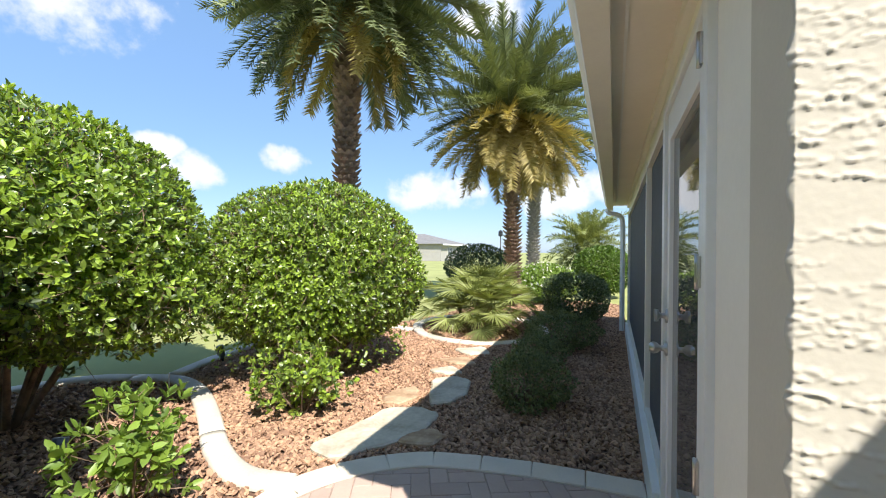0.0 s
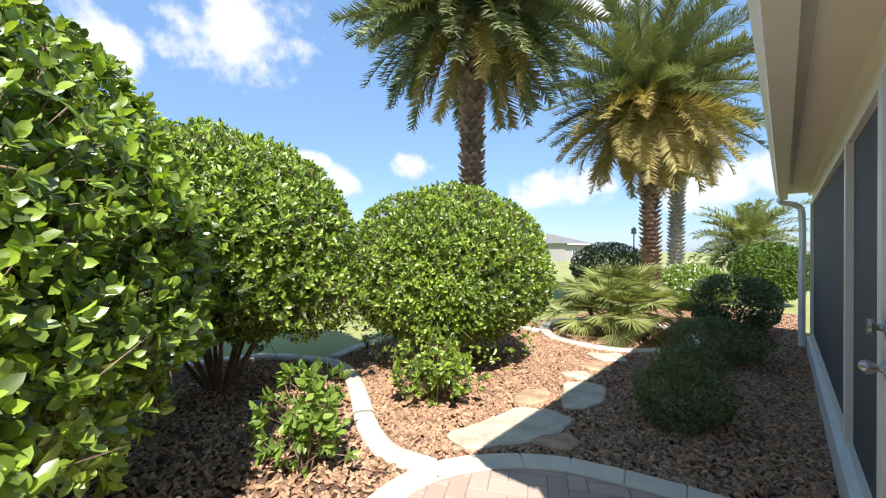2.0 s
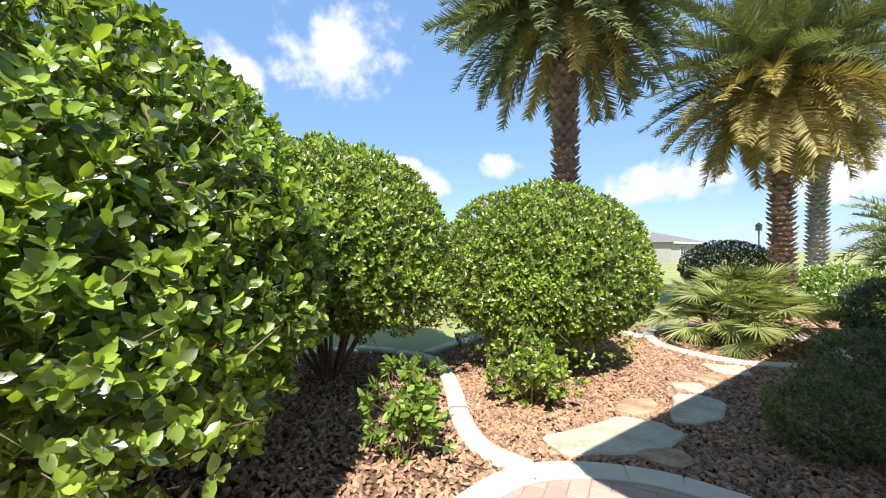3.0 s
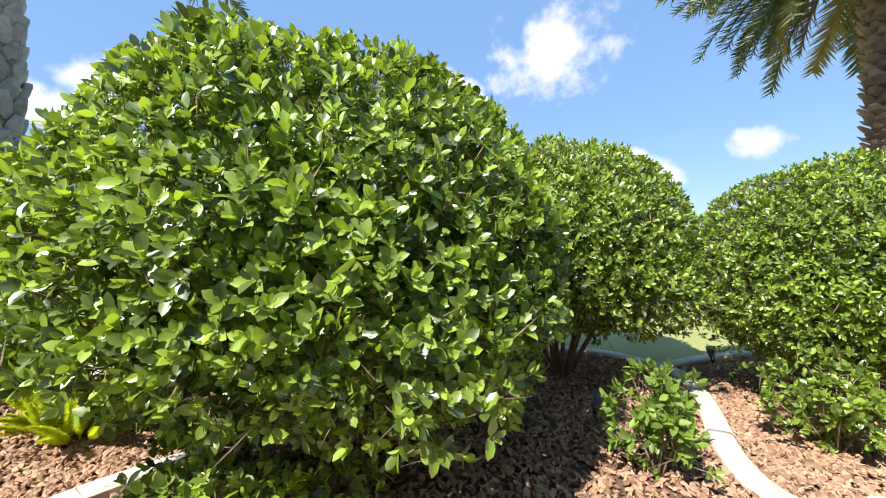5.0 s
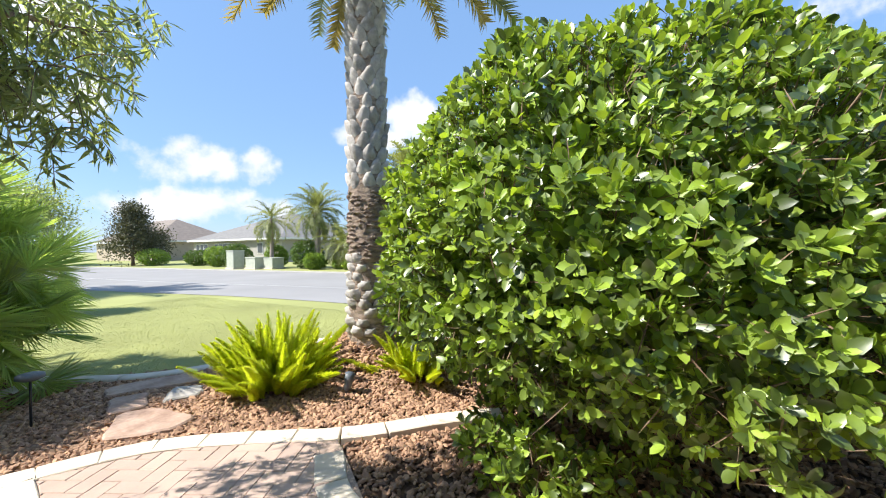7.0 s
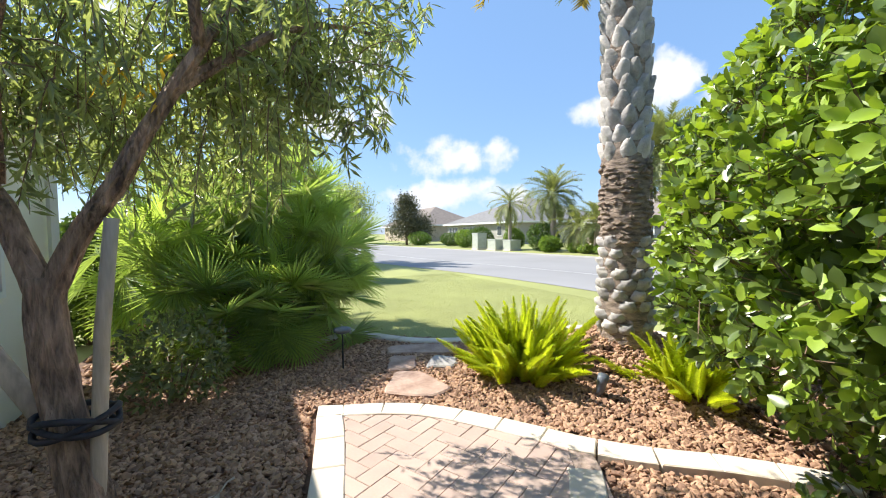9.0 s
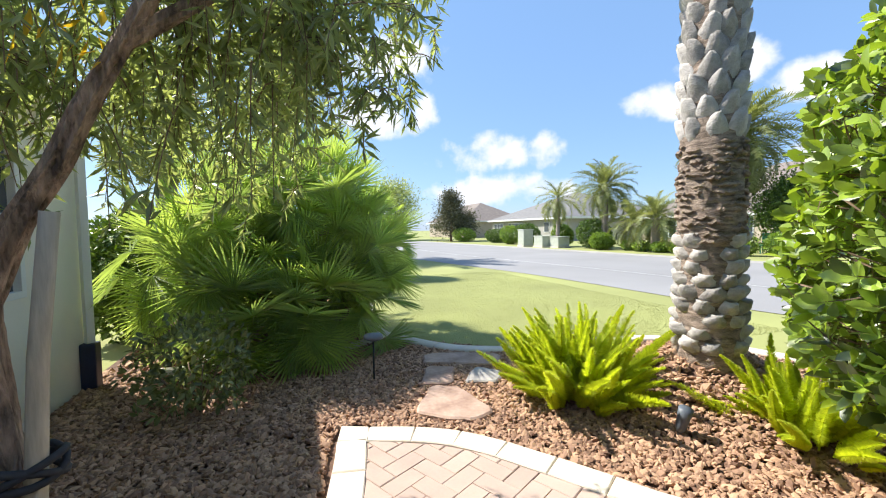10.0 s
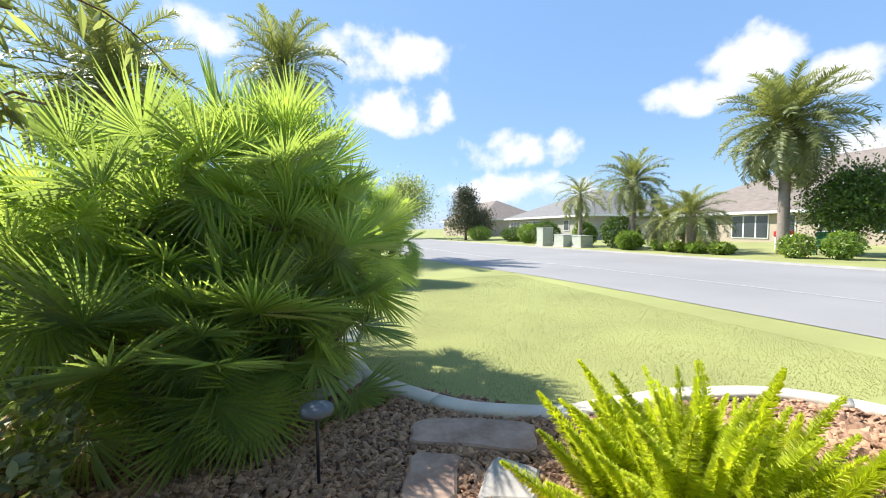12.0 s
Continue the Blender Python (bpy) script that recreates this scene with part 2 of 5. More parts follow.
RED = mat("red_cover", (0.5, 0.03, 0.03), 0.6, (0.8, 1.1), 4, 30, 0.1)
GREEN_SEAT = mat("green_plastic", (0.03, 0.2, 0.11), 0.5, (0.8, 1.1), 4, 30, 0.1)
GLASS = bpy.data.materials.new("tinted_glass")
GLASS.use_nodes = True
_g = GLASS.node_tree.nodes["Principled BSDF"]
_g.inputs["Base Color"].default_value = (0.1, 0.1, 0.1, 1)
_g.inputs["Roughness"].default_value, _g.inputs["IOR"].default_value = 0.02, 2.6
_g.inputs["Specular IOR Level"].default_value = 0.9


# ---- mesh helpers ----
def mesh_of(name, V, F, material, smooth=False):
    """A mesh from an array of points and a list of arrays of faces (one array per count of corners)."""
    V = np.asarray(V, dtype=np.float32)
    groups = [np.asarray(f, dtype=np.int32) for f in (F if isinstance(F, list) else [F])]
    groups = [g for g in groups if len(g)]
    me = bpy.data.meshes.new(name)
    loops = np.concatenate([g.ravel() for g in groups])
    counts = np.concatenate([np.full(len(g), g.shape[1], dtype=np.int32) for g in groups])
    me.vertices.add(len(V))
    me.vertices.foreach_set("co", V.ravel())
    me.loops.add(len(loops))
    me.loops.foreach_set("vertex_index", loops)
    me.polygons.add(len(counts))
    me.polygons.foreach_set("loop_start", np.concatenate([[0], np.cumsum(counts)[:-1]]).astype(np.int32))
    me.polygons.foreach_set("loop_total", counts)
    me.update(calc_edges=True)
    me.materials.append(material)
    me.polygons.foreach_set("use_smooth", np.full(len(counts), bool(smooth)))
    return me


def part(name, data, material, parent, label=""):
    """Links a bmesh or a mesh as one object under a thing or a part (or at top level)."""
    if isinstance(data, bmesh.types.BMesh):
        me = bpy.data.meshes.new(name)
        data.to_mesh(me)
        data.free()
        me.materials.append(material)
    else:
        me = data
    ob = new(name, me)
    if parent:
        ob.parent = parent
    if label:
        ob["label"] = label
    return ob


def thing(name, label, category, at=(0, 0, 0), rz=0.0, group="", kind=""):
    e = new(name)
    e.empty_display_size = 0.1
    e.matrix_basis = pose(*at, 0, 0, rz)
    return tagged(e, label, category, group, kind)


def boxes(*specs, bevel=0.0):
    """One bmesh of boxes, each (x0, y0, z0, x1, y1, z1)."""
    bm = bmesh.new()
    for x0, y0, z0, x1, y1, z1 in specs:
        bmesh.ops.create_cube(bm, size=1, matrix=Matrix.LocRotScale(((x0 + x1) / 2, (y0 + y1) / 2, (z0 + z1) / 2), None, (x1 - x0, y1 - y0, z1 - z0)))
    if bevel:
        bmesh.ops.bevel(bm, geom=bm.edges[:], offset=bevel, segments=2, affect="EDGES", profile=0.6)
    return bm


def sweep(points, radii, sides=8, rough=0.0, rng=None, ridges=0.0):
    """Points and faces of a tube along points."""
    P = np.asarray(points, float)
    R = np.broadcast_to(np.asarray(radii, float), (len(P),))
    T = np.gradient(P, axis=0)
    T /= np.linalg.norm(T, axis=1)[:, None] + 1e-9
    ref = np.array([0.31, 0.17, 0.93]) if abs(T[0] @ np.array([0.31, 0.17, 0.93])) < 0.9 else np.array([1.0, 0, 0])
    V = []
    for row, (p, t, r) in enumerate(zip(P, T, R)):
        u = np.cross(t, ref)
        u /= np.linalg.norm(u)
        v = np.cross(t, u)
        a = np.arange(sides) * 2 * np.pi / sides
        rr = r * (1 + (rng.uniform(-rough, rough, sides) if rough else 0) + ridges * (np.sin(7 * a + row * 0.22) + 0.6 * np.sin(11 * a - row * 0.3 + 1)))
        V.append(p + (np.cos(a) * rr)[:, None] * u + (np.sin(a) * rr)[:, None] * v)
    n = len(P)
    i = np.arange(n - 1)[:, None] * sides
    j = np.arange(sides)[None]
    k = (j + 1) % sides
    F = np.stack([i + j, i + k, i + sides + k, i + sides + j], -1).reshape(-1, 4)
    V = np.concatenate(V + [P[:1], P[-1:]])
    b = n * sides
    C = np.concatenate([np.stack([np.full(sides, b), k[0], j[0]], -1), np.stack([np.full(sides, b + 1), b - sides + j[0], b - sides + k[0]], -1)])
    return V, F, C


def joined(pieces):
    """Several (V, quads, tris) as one."""
    Vs, Q, T, o = [], [], [], 0
    for V, q, t in pieces:
        Vs.append(V)
        if len(q):
            Q.append(np.asarray(q) + o)
        if len(t):
            T.append(np.asarray(t) + o)
        o += len(V)
    return np.concatenate(Vs), [np.concatenate(x) for x in (Q, T) if x]


def tube(name, points, radii, sides, material, parent, label="", rough=0.0, seed=0, ridges=0.0):
    V, q, t = sweep(points, radii, sides, rough, np.random.default_rng(seed), ridges)
    return part(name, mesh_of(name, V, [q, t], material, True), material, parent, label)


def spline(points, step=0.1, closed=False):
    """Catmull-Rom line through points, at even steps."""
    P = np.asarray(points, float)
    if closed:
        P = np.concatenate([P[-1:], P, P[:2]])
    else:
        P = np.concatenate([2 * P[:1] - P[1:2], P, 2 * P[-1:] - P[-2:-1]])
    out = []
    for a, b, c, d in zip(P, P[1:], P[2:], P[3:]):
        t = np.linspace(0, 1, 24, endpoint=False)[:, None]
        out.append(0.5 * (2 * b + (c - a) * t + (2 * a - 5 * b + 4 * c - d) * t ** 2 + (3 * b - a - 3 * c + d) * t ** 3))
    out = np.concatenate(out + [P[-2:-1]])
    s = np.concatenate([[0], np.cumsum(np.linalg.norm(np.diff(out, axis=0), axis=1))])
    g = np.linspace(0, s[-1], max(3, int(s[-1] / step) + 1))
    return np.stack([np.interp(g, s, out[:, i]) for i in range(out.shape[1])], -1)


def inside(P, poly):
    """Which of the points P lie in the polygon."""
    x, y = P[:, 0], P[:, 1]
    c = np.zeros(len(P), bool)
    q = np.asarray(poly, float)
    for (x1, y1), (x2, y2) in zip(q, np.roll(q, -1, 0)):
        c ^= ((y1 > y) != (y2 > y)) & (x < (x2 - x1) * (y - y1) / (y2 - y1 + 1e-12) + x1)
    return c


def near_line(P, line):
    """Distance of each point to a line of points."""
    d = np.full(len(P), 1e9)
    for q in line:
        d = np.minimum(d, np.hypot(P[:, 0] - q[0], P[:, 1] - q[1]))
    return d


def rise(x, y):
    """Height of the bed: a low mound round the palm by the path."""
    return 0.46 * np.exp(-(((x + 3.4) / 0.68) ** 2 + ((y + 3.55) / 0.66) ** 2)) - 0.005


# ---- leaves ----
LEAF_ROUND = (np.array([[0, 0, 0], [-.36, .2, .1], [-.52, .48, .15], [-.4, .78, .1], [.36, .2, .1], [.52, .48, .15], [.4, .78, .1],
                        [0, .22, 0], [0, .5, 0.0], [0, .78, -.03], [0, 1, -.1]], float),
              np.array([[1, 7, 8, 2], [2, 8, 9, 3], [7, 4, 5, 8], [8, 5, 6, 9]]), np.array([[0, 7, 1], [3, 9, 10], [0, 4, 7], [9, 6, 10]]))
LEAF_MID = (np.array([[0, 0, 0], [-.42, .33, .12], [.42, .33, .12], [0, .5, 0], [-.36, .72, .08], [.36, .72, .08], [0, 1, -.1]], float), np.zeros((0, 4), int),
            np.array([[0, 3, 1], [1, 3, 4], [4, 3, 6], [0, 2, 3], [2, 5, 3], [5, 6, 3]]))
LEAF_PLAIN = (np.array([[0, 0, 0], [-.5, .45, .14], [.5, .45, .14], [0, 1, -.08]], float), np.zeros((0, 4), int), np.array([[0, 3, 1], [0, 2, 3]]))


def leaves(P, axis, normal, length, width, template):
    """Leaves at P that point along axis, with their faces towards normal: (V, quads, tris)."""
    a = axis / (np.linalg.norm(axis, axis=1)[:, None] + 1e-9)
    n = normal - (normal * a).sum(1)[:, None] * a
    n /= np.linalg.norm(n, axis=1)[:, None] + 1e-9
    s = np.cross(a, n)
    T, q, t = template
    L, W = np.asarray(length)[:, None, None], np.asarray(width)[:, None, None]
    V = P[:, None] + T[None, :, 1:2] * L * a[:, None] + T[None, :, 0:1] * W * s[:, None] + T[None, :, 2:3] * W * n[:, None]
    o = (np.arange(len(P)) * len(T))[:, None, None]
    return V.reshape(-1, 3), (q[None] + o).reshape(-1, 4) if len(q) else np.zeros((0, 4), int), (t[None] + o).reshape(-1, 3)


def shell(rng, n, radius, up, down, zc, depth=0.1, lump=0.05, flat=1.0, low=-1.0, aspect=1.0):
    """Points and outward ways on a clipped round shrub, some of them deeper."""
    u = rng.normal(size=(n, 3))
    u /= np.linalg.norm(u, axis=1)[:, None]
    u = u[u[:, 2] > low]
    ph = np.arctan2(u[:, 1], u[:, 0])
    wob = 1 + lump * (np.sin(3 * ph + 1.3 + 2 * u[:, 2]) * 0.5 + np.sin(7 * ph + 5 * u[:, 2]) * 0.3 + np.sin(13 * u[:, 2] + 4 * ph) * 0.25)
    h = np.where(u[:, 2] > 0, up, down)
    e = np.sign(u) * np.abs(u) ** flat
    k = wob * (1 - np.minimum(rng.exponential(depth, len(u)), 0.35))
    P = np.stack([e[:, 0] * radius * k, e[:, 1] * radius * aspect * k, zc + e[:, 2] * h * k], -1)
    N = np.stack([u[:, 0] / radius, u[:, 1] / radius, u[:, 2] / h], -1)
    return P, N / np.linalg.norm(N, axis=1)[:, None]


def foliage(rng, P, N, size, slim=0.55, out=0.55, up=0.35, wild=0.75, template=LEAF_PLAIN):
    axis = N * out + rng.normal(size=P.shape) * wild + np.array([0, 0, up])
    face = N * 0.7 + np.array([0, 0, 0.5]) + rng.normal(size=P.shape) * 0.5
    L = size * rng.uniform(0.65, 1.25, len(P))
    return leaves(P, axis, face, L, L * slim * rng.uniform(0.85, 1.15, len(P)), template)


def rosettes(rng, P, N, size, slim=0.52, k=6, template=LEAF_PLAIN):
    """Shoots at P, each a whorl of k leaves round its tip."""
    s = N + np.array([0, 0, 0.45]) + rng.normal(size=P.shape) * 0.45
    s /= np.linalg.norm(s, axis=1)[:, None]
    u = np.cross(s, rng.normal(size=P.shape))
    u /= np.linalg.norm(u, axis=1)[:, None]
    v = np.cross(s, u)
    sets = []
    for i in range(k):
        a = (i * 2.4 + rng.uniform(-0.3, 0.3, len(P)))[:, None]
        side = np.cos(a) * u + np.sin(a) * v
        phi = (0.45 + 0.85 * (i / k) + rng.normal(0, 0.15, len(P)))[:, None]
        L = size * rng.uniform(0.55, 1.25, len(P)) * (0.75 + 0.25 * i / k)
        sets.append(leaves(P - s * (size * 0.55 * i / k), s * np.cos(phi) + side * np.sin(phi), s * np.sin(phi) - side * np.cos(phi), L, L * slim, template))
    return joined_parts(sets)


def joined_parts(sets):
    """Several (V, quads, tris) as one such triple."""
    Vs, Q, T, o = [], [], [], 0
    for V, q, t in sets:
        Vs.append(V)
        Q.append(q + o)
        T.append(t + o)
        o += len(V)
    return np.concatenate(Vs), np.concatenate(Q), np.concatenate(T)


def clumped(P, N, size, depth, seed):
    """Pushes points of a crown inwards by a soft field, so that shoots stand in bunches with dark gaps."""
    d = np.array([noise.noise(Vector(p) / size + Vector((seed, 0, 0))) + 0.5 * noise.noise(Vector(p) * 2.1 / size + Vector((0, seed, 0))) for p in P])
    return P - N * (np.clip(d + 0.1, 0, 1) * depth)[:, None]


def shrub(name, label, at, radius, up, down, zc, count, size, material, seed, template=LEAF_PLAIN, stems=6, stem_h=0.5, group="", lump=0.05, flat=1.0,
          low=-1.0, skirt=0, aspect=1.0, rz=0.0, category="shrub", inner=True, stem_r=0.03, spread=0.35, whorls=False, lobes=(), thin=0.0):
    """A clipped shrub: stems from the ground, a crown of single leaves over an inner layer of shaded ones. lobes: (x, y, z, radius, up, down, count)."""
    rng = np.random.default_rng(seed)
    e = thing(name, label, category, at, rz, group)
    for i in range(stems):
        a = i * 2 * math.pi / max(1, stems) + rng.uniform(-.4, .4)
        r = radius * spread * rng.uniform(0.5, 1.2)
        top = np.array([math.cos(a) * r * 1.7, math.sin(a) * r * 1.7, stem_h + zc * 0.45])
        mid = np.array([math.cos(a) * r * 0.6, math.sin(a) * r * 0.6, stem_h * 0.55])
        foot = np.array([math.cos(a) * radius * 0.06, math.sin(a) * radius * 0.06, -0.03])
        tube("stem", spline([foot, mid, top], 0.12), np.linspace(stem_r, stem_r * 0.45, len(spline([foot, mid, top], 0.12))), 7, TWIG, e, rough=0.12, seed=seed + i)
    sets, twigs = [], []
    for cx, cy, cz, r, u, d, n in [(0, 0, zc, radius, up, down, count)] + list(lobes):
        P, N = shell(rng, n, r, u, d, cz, 0.05, lump if r == radius else 0.2, flat, low, aspect)
        P = P + np.array([cx, cy, 0])
        if whorls:
            P, N = P[::7], N[::7]
            if thin:
                keep = rng.random(len(P)) > thin * np.clip(-N[:, 2] * 1.6 + 0.25, 0, 1)
                P, N = P[keep], N[keep]
            P = clumped(P, N, 0.19, 1.9 * size, seed)
            sets.append(rosettes(rng, P, N, size, template=template))
            T = rng.normal(size=P.shape) * 0.45 - N - np.array([0, 0, 0.4])
            twigs.append(leaves(P + N * size * 0.2, T, rng.normal(size=P.shape), rng.uniform(1.4, 3.2, len(P)) * size, np.full(len(P), 0.007), LEAF_PLAIN))
        else:
            sets.append(foliage(rng, P, N, size, template=template))
    if inner:
        P, N = shell(rng, count // (3 if whorls else 5), radius * 0.8, up * 0.8, down * 0.75, zc, 0.1, lump, flat, max(low, -0.7) if whorls else low, aspect)
        sets.append(foliage(rng, P, N, size * (1.3 if whorls else 1.7), slim=0.6))
    if skirt:
        a, r = rng.uniform(0, 2 * math.pi, skirt), radius * np.sqrt(rng.uniform(0.05, 0.75, skirt))
        P = np.stack([np.cos(a) * r, np.sin(a) * r, zc - down * rng.uniform(0.55, 1.1, skirt)], -1)
        sets.append(foliage(rng, P, np.stack([np.cos(a), np.sin(a), a * 0 - 0.2], -1), size, template=template))
    V, F = joined(sets)
    part("crown", mesh_of("crown", V, F, material, whorls), material, e)
    if twigs:
        V, F = joined(twigs)
        tagged(part("twig_mass", mesh_of("twig_mass", V, F, TWIG), TWIG, e), kind="stuff")
    return e


# ---- ground, road, beds ----
part("ground", boxes((-600, -600, -1.0, 600, 600, -0.03)), LAWN, None)
tagged(bpy.data.objects["ground"], "sunlit mown green lawn reaching the horizon", "lawn", kind="structure")
NEAR_EDGE = [(-3.0, -120), (-4.2, -60), (-5.2, -25), (-6.0, -17.5), (-6.9, -12.5), (-7.25, -9.0), (-7.35, -7.0), (-7.6, -4.5), (-9.2, 0.5), (-12.5, 5.5), (-18, 11), (-30, 20), (-60, 38)]
FAR_EDGE = [(-10.0, -120), (-13.0, -60), (-15.2, -25), (-15.7, -17.5), (-16.2, -10.0), (-16.9, -5.5), (-17.9, -2.0), (-19.8, 2.0), (-23, 7), (-28, 13), (-38, 21.5), (-66, 42)]
na, fa = spline(NEAR_EDGE, 0.5), spline(FAR_EDGE, 0.5)
n = 160
na, fa = na[np.linspace(0, len(na) - 1, n).astype(int)], fa[np.linspace(0, len(fa) - 1, n).astype(int)]


def strip(name, a, b, za, zb, material):
    """A band of ground between two lines."""
    V = np.concatenate([np.c_[a, np.full(len(a), za)], np.c_[b, np.full(len(b), zb)]])
    i = np.arange(len(a) - 1)
    return part(name, mesh_of(name, V, np.stack([i, i + 1, i + 1 + len(a), i + len(a)], -1)[:, ::-1], material), material, None)


tagged(strip("road", na, fa, -0.02, -0.015, ASPHALT), "wide pale sunbleached asphalt street", "road", kind="structure")
gutter_line = fa + (fa - na) / np.linalg.norm(fa - na, axis=1)[:, None] * 0.3
tagged(strip("kerb", fa, gutter_line, -0.012, 0.05, KERB_GREY), "low concrete street kerb", "kerb", kind="structure")
tagged(strip("lane_line", na + (fa - na) * 0.315, na + (fa - na) * 0.323, -0.013, -0.013, LINE), "faded white lane line", "road marking", kind="structure")

PATIO = [(1.5, 2.72), (0.12, 2.72), (-0.44, 2.67), (-1.03, 2.54), (-1.33, 2.40), (-1.66, 2.09), (-1.84, 1.70), (-1.8, 1.2), (-1.6, 0.4), (-1.45, -0.8),
         (-1.52, -1.9), (-1.9, -2.45), (-2.04, -2.72), (-1.86, -3.0), (-1.69, -3.24), (-1.485, -3.507), (-1.25, -3.72), (-0.98, -3.862), (-0.59, -4.02),
         (-0.40, -3.1), (-0.1, -1.9), (0.15, -0.9), (1.5, -0.9)]
LEFT_KERB = [(-1.8, 1.84), (-2.17, 1.79), (-2.6, 1.95), (-3.1, 2.26), (-3.63, 2.56), (-4.05, 2.73), (-4.4, 2.76), (-4.8, 2.60), (-5.15, 2.40), (-5.4, 2.0), (-5.6, 1.2), (-5.7, 0.0),
             (-5.6, -1.5), (-5.3, -3.0), (-4.7, -4.6), (-3.9, -5.05), (-3.15, -5.12), (-2.7, -5.13), (-2.3, -5.28), (-1.96, -5.5), (-1.62, -5.95), (-1.36, -6.4)]
NORTH_KERB = [(-4.5, 2.85), (-4.75, 3.6), (-4.9, 4.6), (-4.6, 5.7), (-3.9, 6.35), (-3.35, 6.3)]
ISLAND = [(-3.15, 6.25), (-2.7, 5.9), (-2.15, 5.8), (-1.62, 5.98), (-1.2, 6.5), (-1.15, 7.3), (-1.6, 8.1), (-2.5, 8.4), (-3.3, 7.9), (-3.5, 7.0)]
FAN_KERB = [(-1.36, -6.4), (-1.12, -6.13), (-0.57, -5.87), (0.14, -5.75), (1.0, -5.85)]
SOUTH_KERB = [(-1.36, -6.4), (-1.3, -7.4), (-1.5, -8.6), (-1.0, -9.6)]
PATH_KERB = [(-1.97, -2.66), (-2.22, -2.36), (-2.56, -2.05), (-2.95, -1.66)]


def kerb(points, name="bed_kerb", width=0.175, top=0.045, closed=False, joint=1.1):
    """Cast kerb of rounded section with cut joints: lengths end to end."""
    line = spline([(x, y, 0) for x, y in points], 0.09, closed)
    e = thing(name, "pale cast-concrete garden bed kerb with cut joints", "kerb", kind="structure")
    n = max(2, int(joint / 0.09))
    prof = np.array([(-0.5, -0.1), (-0.5, 0.62), (-0.4, 0.92), (-0.15, 1.0), (0.15, 1.0), (0.4, 0.92), (0.5, 0.62), (0.5, -0.1)])
    for s in range(0, len(line) - 1, n):
        seg = line[s:s + n + 1].copy()
        if len(seg) < 2:
            continue
        d0, d1 = seg[1] - seg[0], seg[-1] - seg[-2]
        seg[0] += d0 / np.linalg.norm(d0) * 0.003
        seg[-1] -= d1 / np.linalg.norm(d1) * 0.003
        T = np.gradient(seg, axis=0)
        T /= np.linalg.norm(T, axis=1)[:, None]
        S = np.stack([T[:, 1], -T[:, 0], T[:, 0] * 0], -1)
        V = seg[:, None] + prof[None, :, :1] * width * S[:, None] + np.array([0, 0, 1.0]) * prof[None, :, 1:2] * top
        m, k = len(seg), len(prof)
        i, j = np.arange(m - 1)[:, None] * k, np.arange(k - 1)[None]
        F = np.stack([i + j, i + k + j, i + k + j + 1, i + j + 1], -1).reshape(-1, 4)
        caps = np.array([list(range(k)), list(range((m - 1) * k, m * k))[::-1]])
        part("kerb_length", mesh_of("kerb_length", V.reshape(-1, 3), [F, caps], CONCRETE, True), CONCRETE, e)
    return line


KL = kerb(LEFT_KERB)
KN = kerb(NORTH_KERB)
KI = kerb(ISLAND, closed=True)
KF = kerb(FAN_KERB)
KS = kerb(SOUTH_KERB)
KP = spline(PATH_KERB, 0.06)

BED = [(0.2, 2.7), (0.2, 12.0), (-1.5, 12.4), (-3.2, 10.5), (-3.6, 8.2), (-4.0, 6.4), (-4.75, 5.6), (-4.95, 4.5), (-4.75, 3.5), (-4.5, 2.75), (-5.15, 2.40), (-5.4, 2.0), (-5.65, 1.0),
       (-5.7, 0.0), (-5.6, -1.5), (-5.3, -3.0), (-4.7, -4.6), (-3.9, -5.05), (-2.7, -5.13), (-1.96, -5.5), (-1.4, -6.35), (-1.12, -6.13), (-0.57, -5.87), (0.14, -5.75),
       (1.5, -5.8), (1.5, -0.9), (-0.3, -0.9), (-1.74, -0.9), (-1.8, 1.8), (-1.3, 2.4), (-0.4, 2.67)]
SOUTH_BED = [(1.0, -5.8), (0.14, -5.75), (-0.57, -5.87), (-1.12, -6.13), (-1.36, -6.4), (-1.3, -7.4), (-1.5, -8.6), (-1.0, -9.6), (1.5, -9.6), (1.5, -5.8)]


def bed_sheet(poly, name, lift, step=0.22):
    q = np.asarray(poly, float)
    x, y = np.arange(q[:, 0].min(), q[:, 0].max() + step, step), np.arange(q[:, 1].min(), q[:, 1].max() + step, step)
    X, Y = np.meshgrid(x, y, indexing="ij")
    V = np.stack([X, Y, rise(X, Y) + lift], -1).reshape(-1, 3)
    i, j = np.meshgrid(np.arange(len(x) - 1), np.arange(len(y) - 1), indexing="ij")
    a = (i * len(y) + j).ravel()
    F = np.stack([a, a + len(y), a + len(y) + 1, a + 1], -1)
    F = F[inside(V[F].mean(1), poly)]
    used, inv = np.unique(F, return_inverse=True)
    ob = part(name, mesh_of(name, V[used], inv.reshape(-1, 4), SOIL, True), SOIL, None)
    return tagged(ob, "brown soil of the planting bed under the rocks", "soil", kind="structure")


bed_sheet(BED, "bed_soil", -0.012)
bed_sheet(SOUTH_BED, "bed_soil", -0.01)

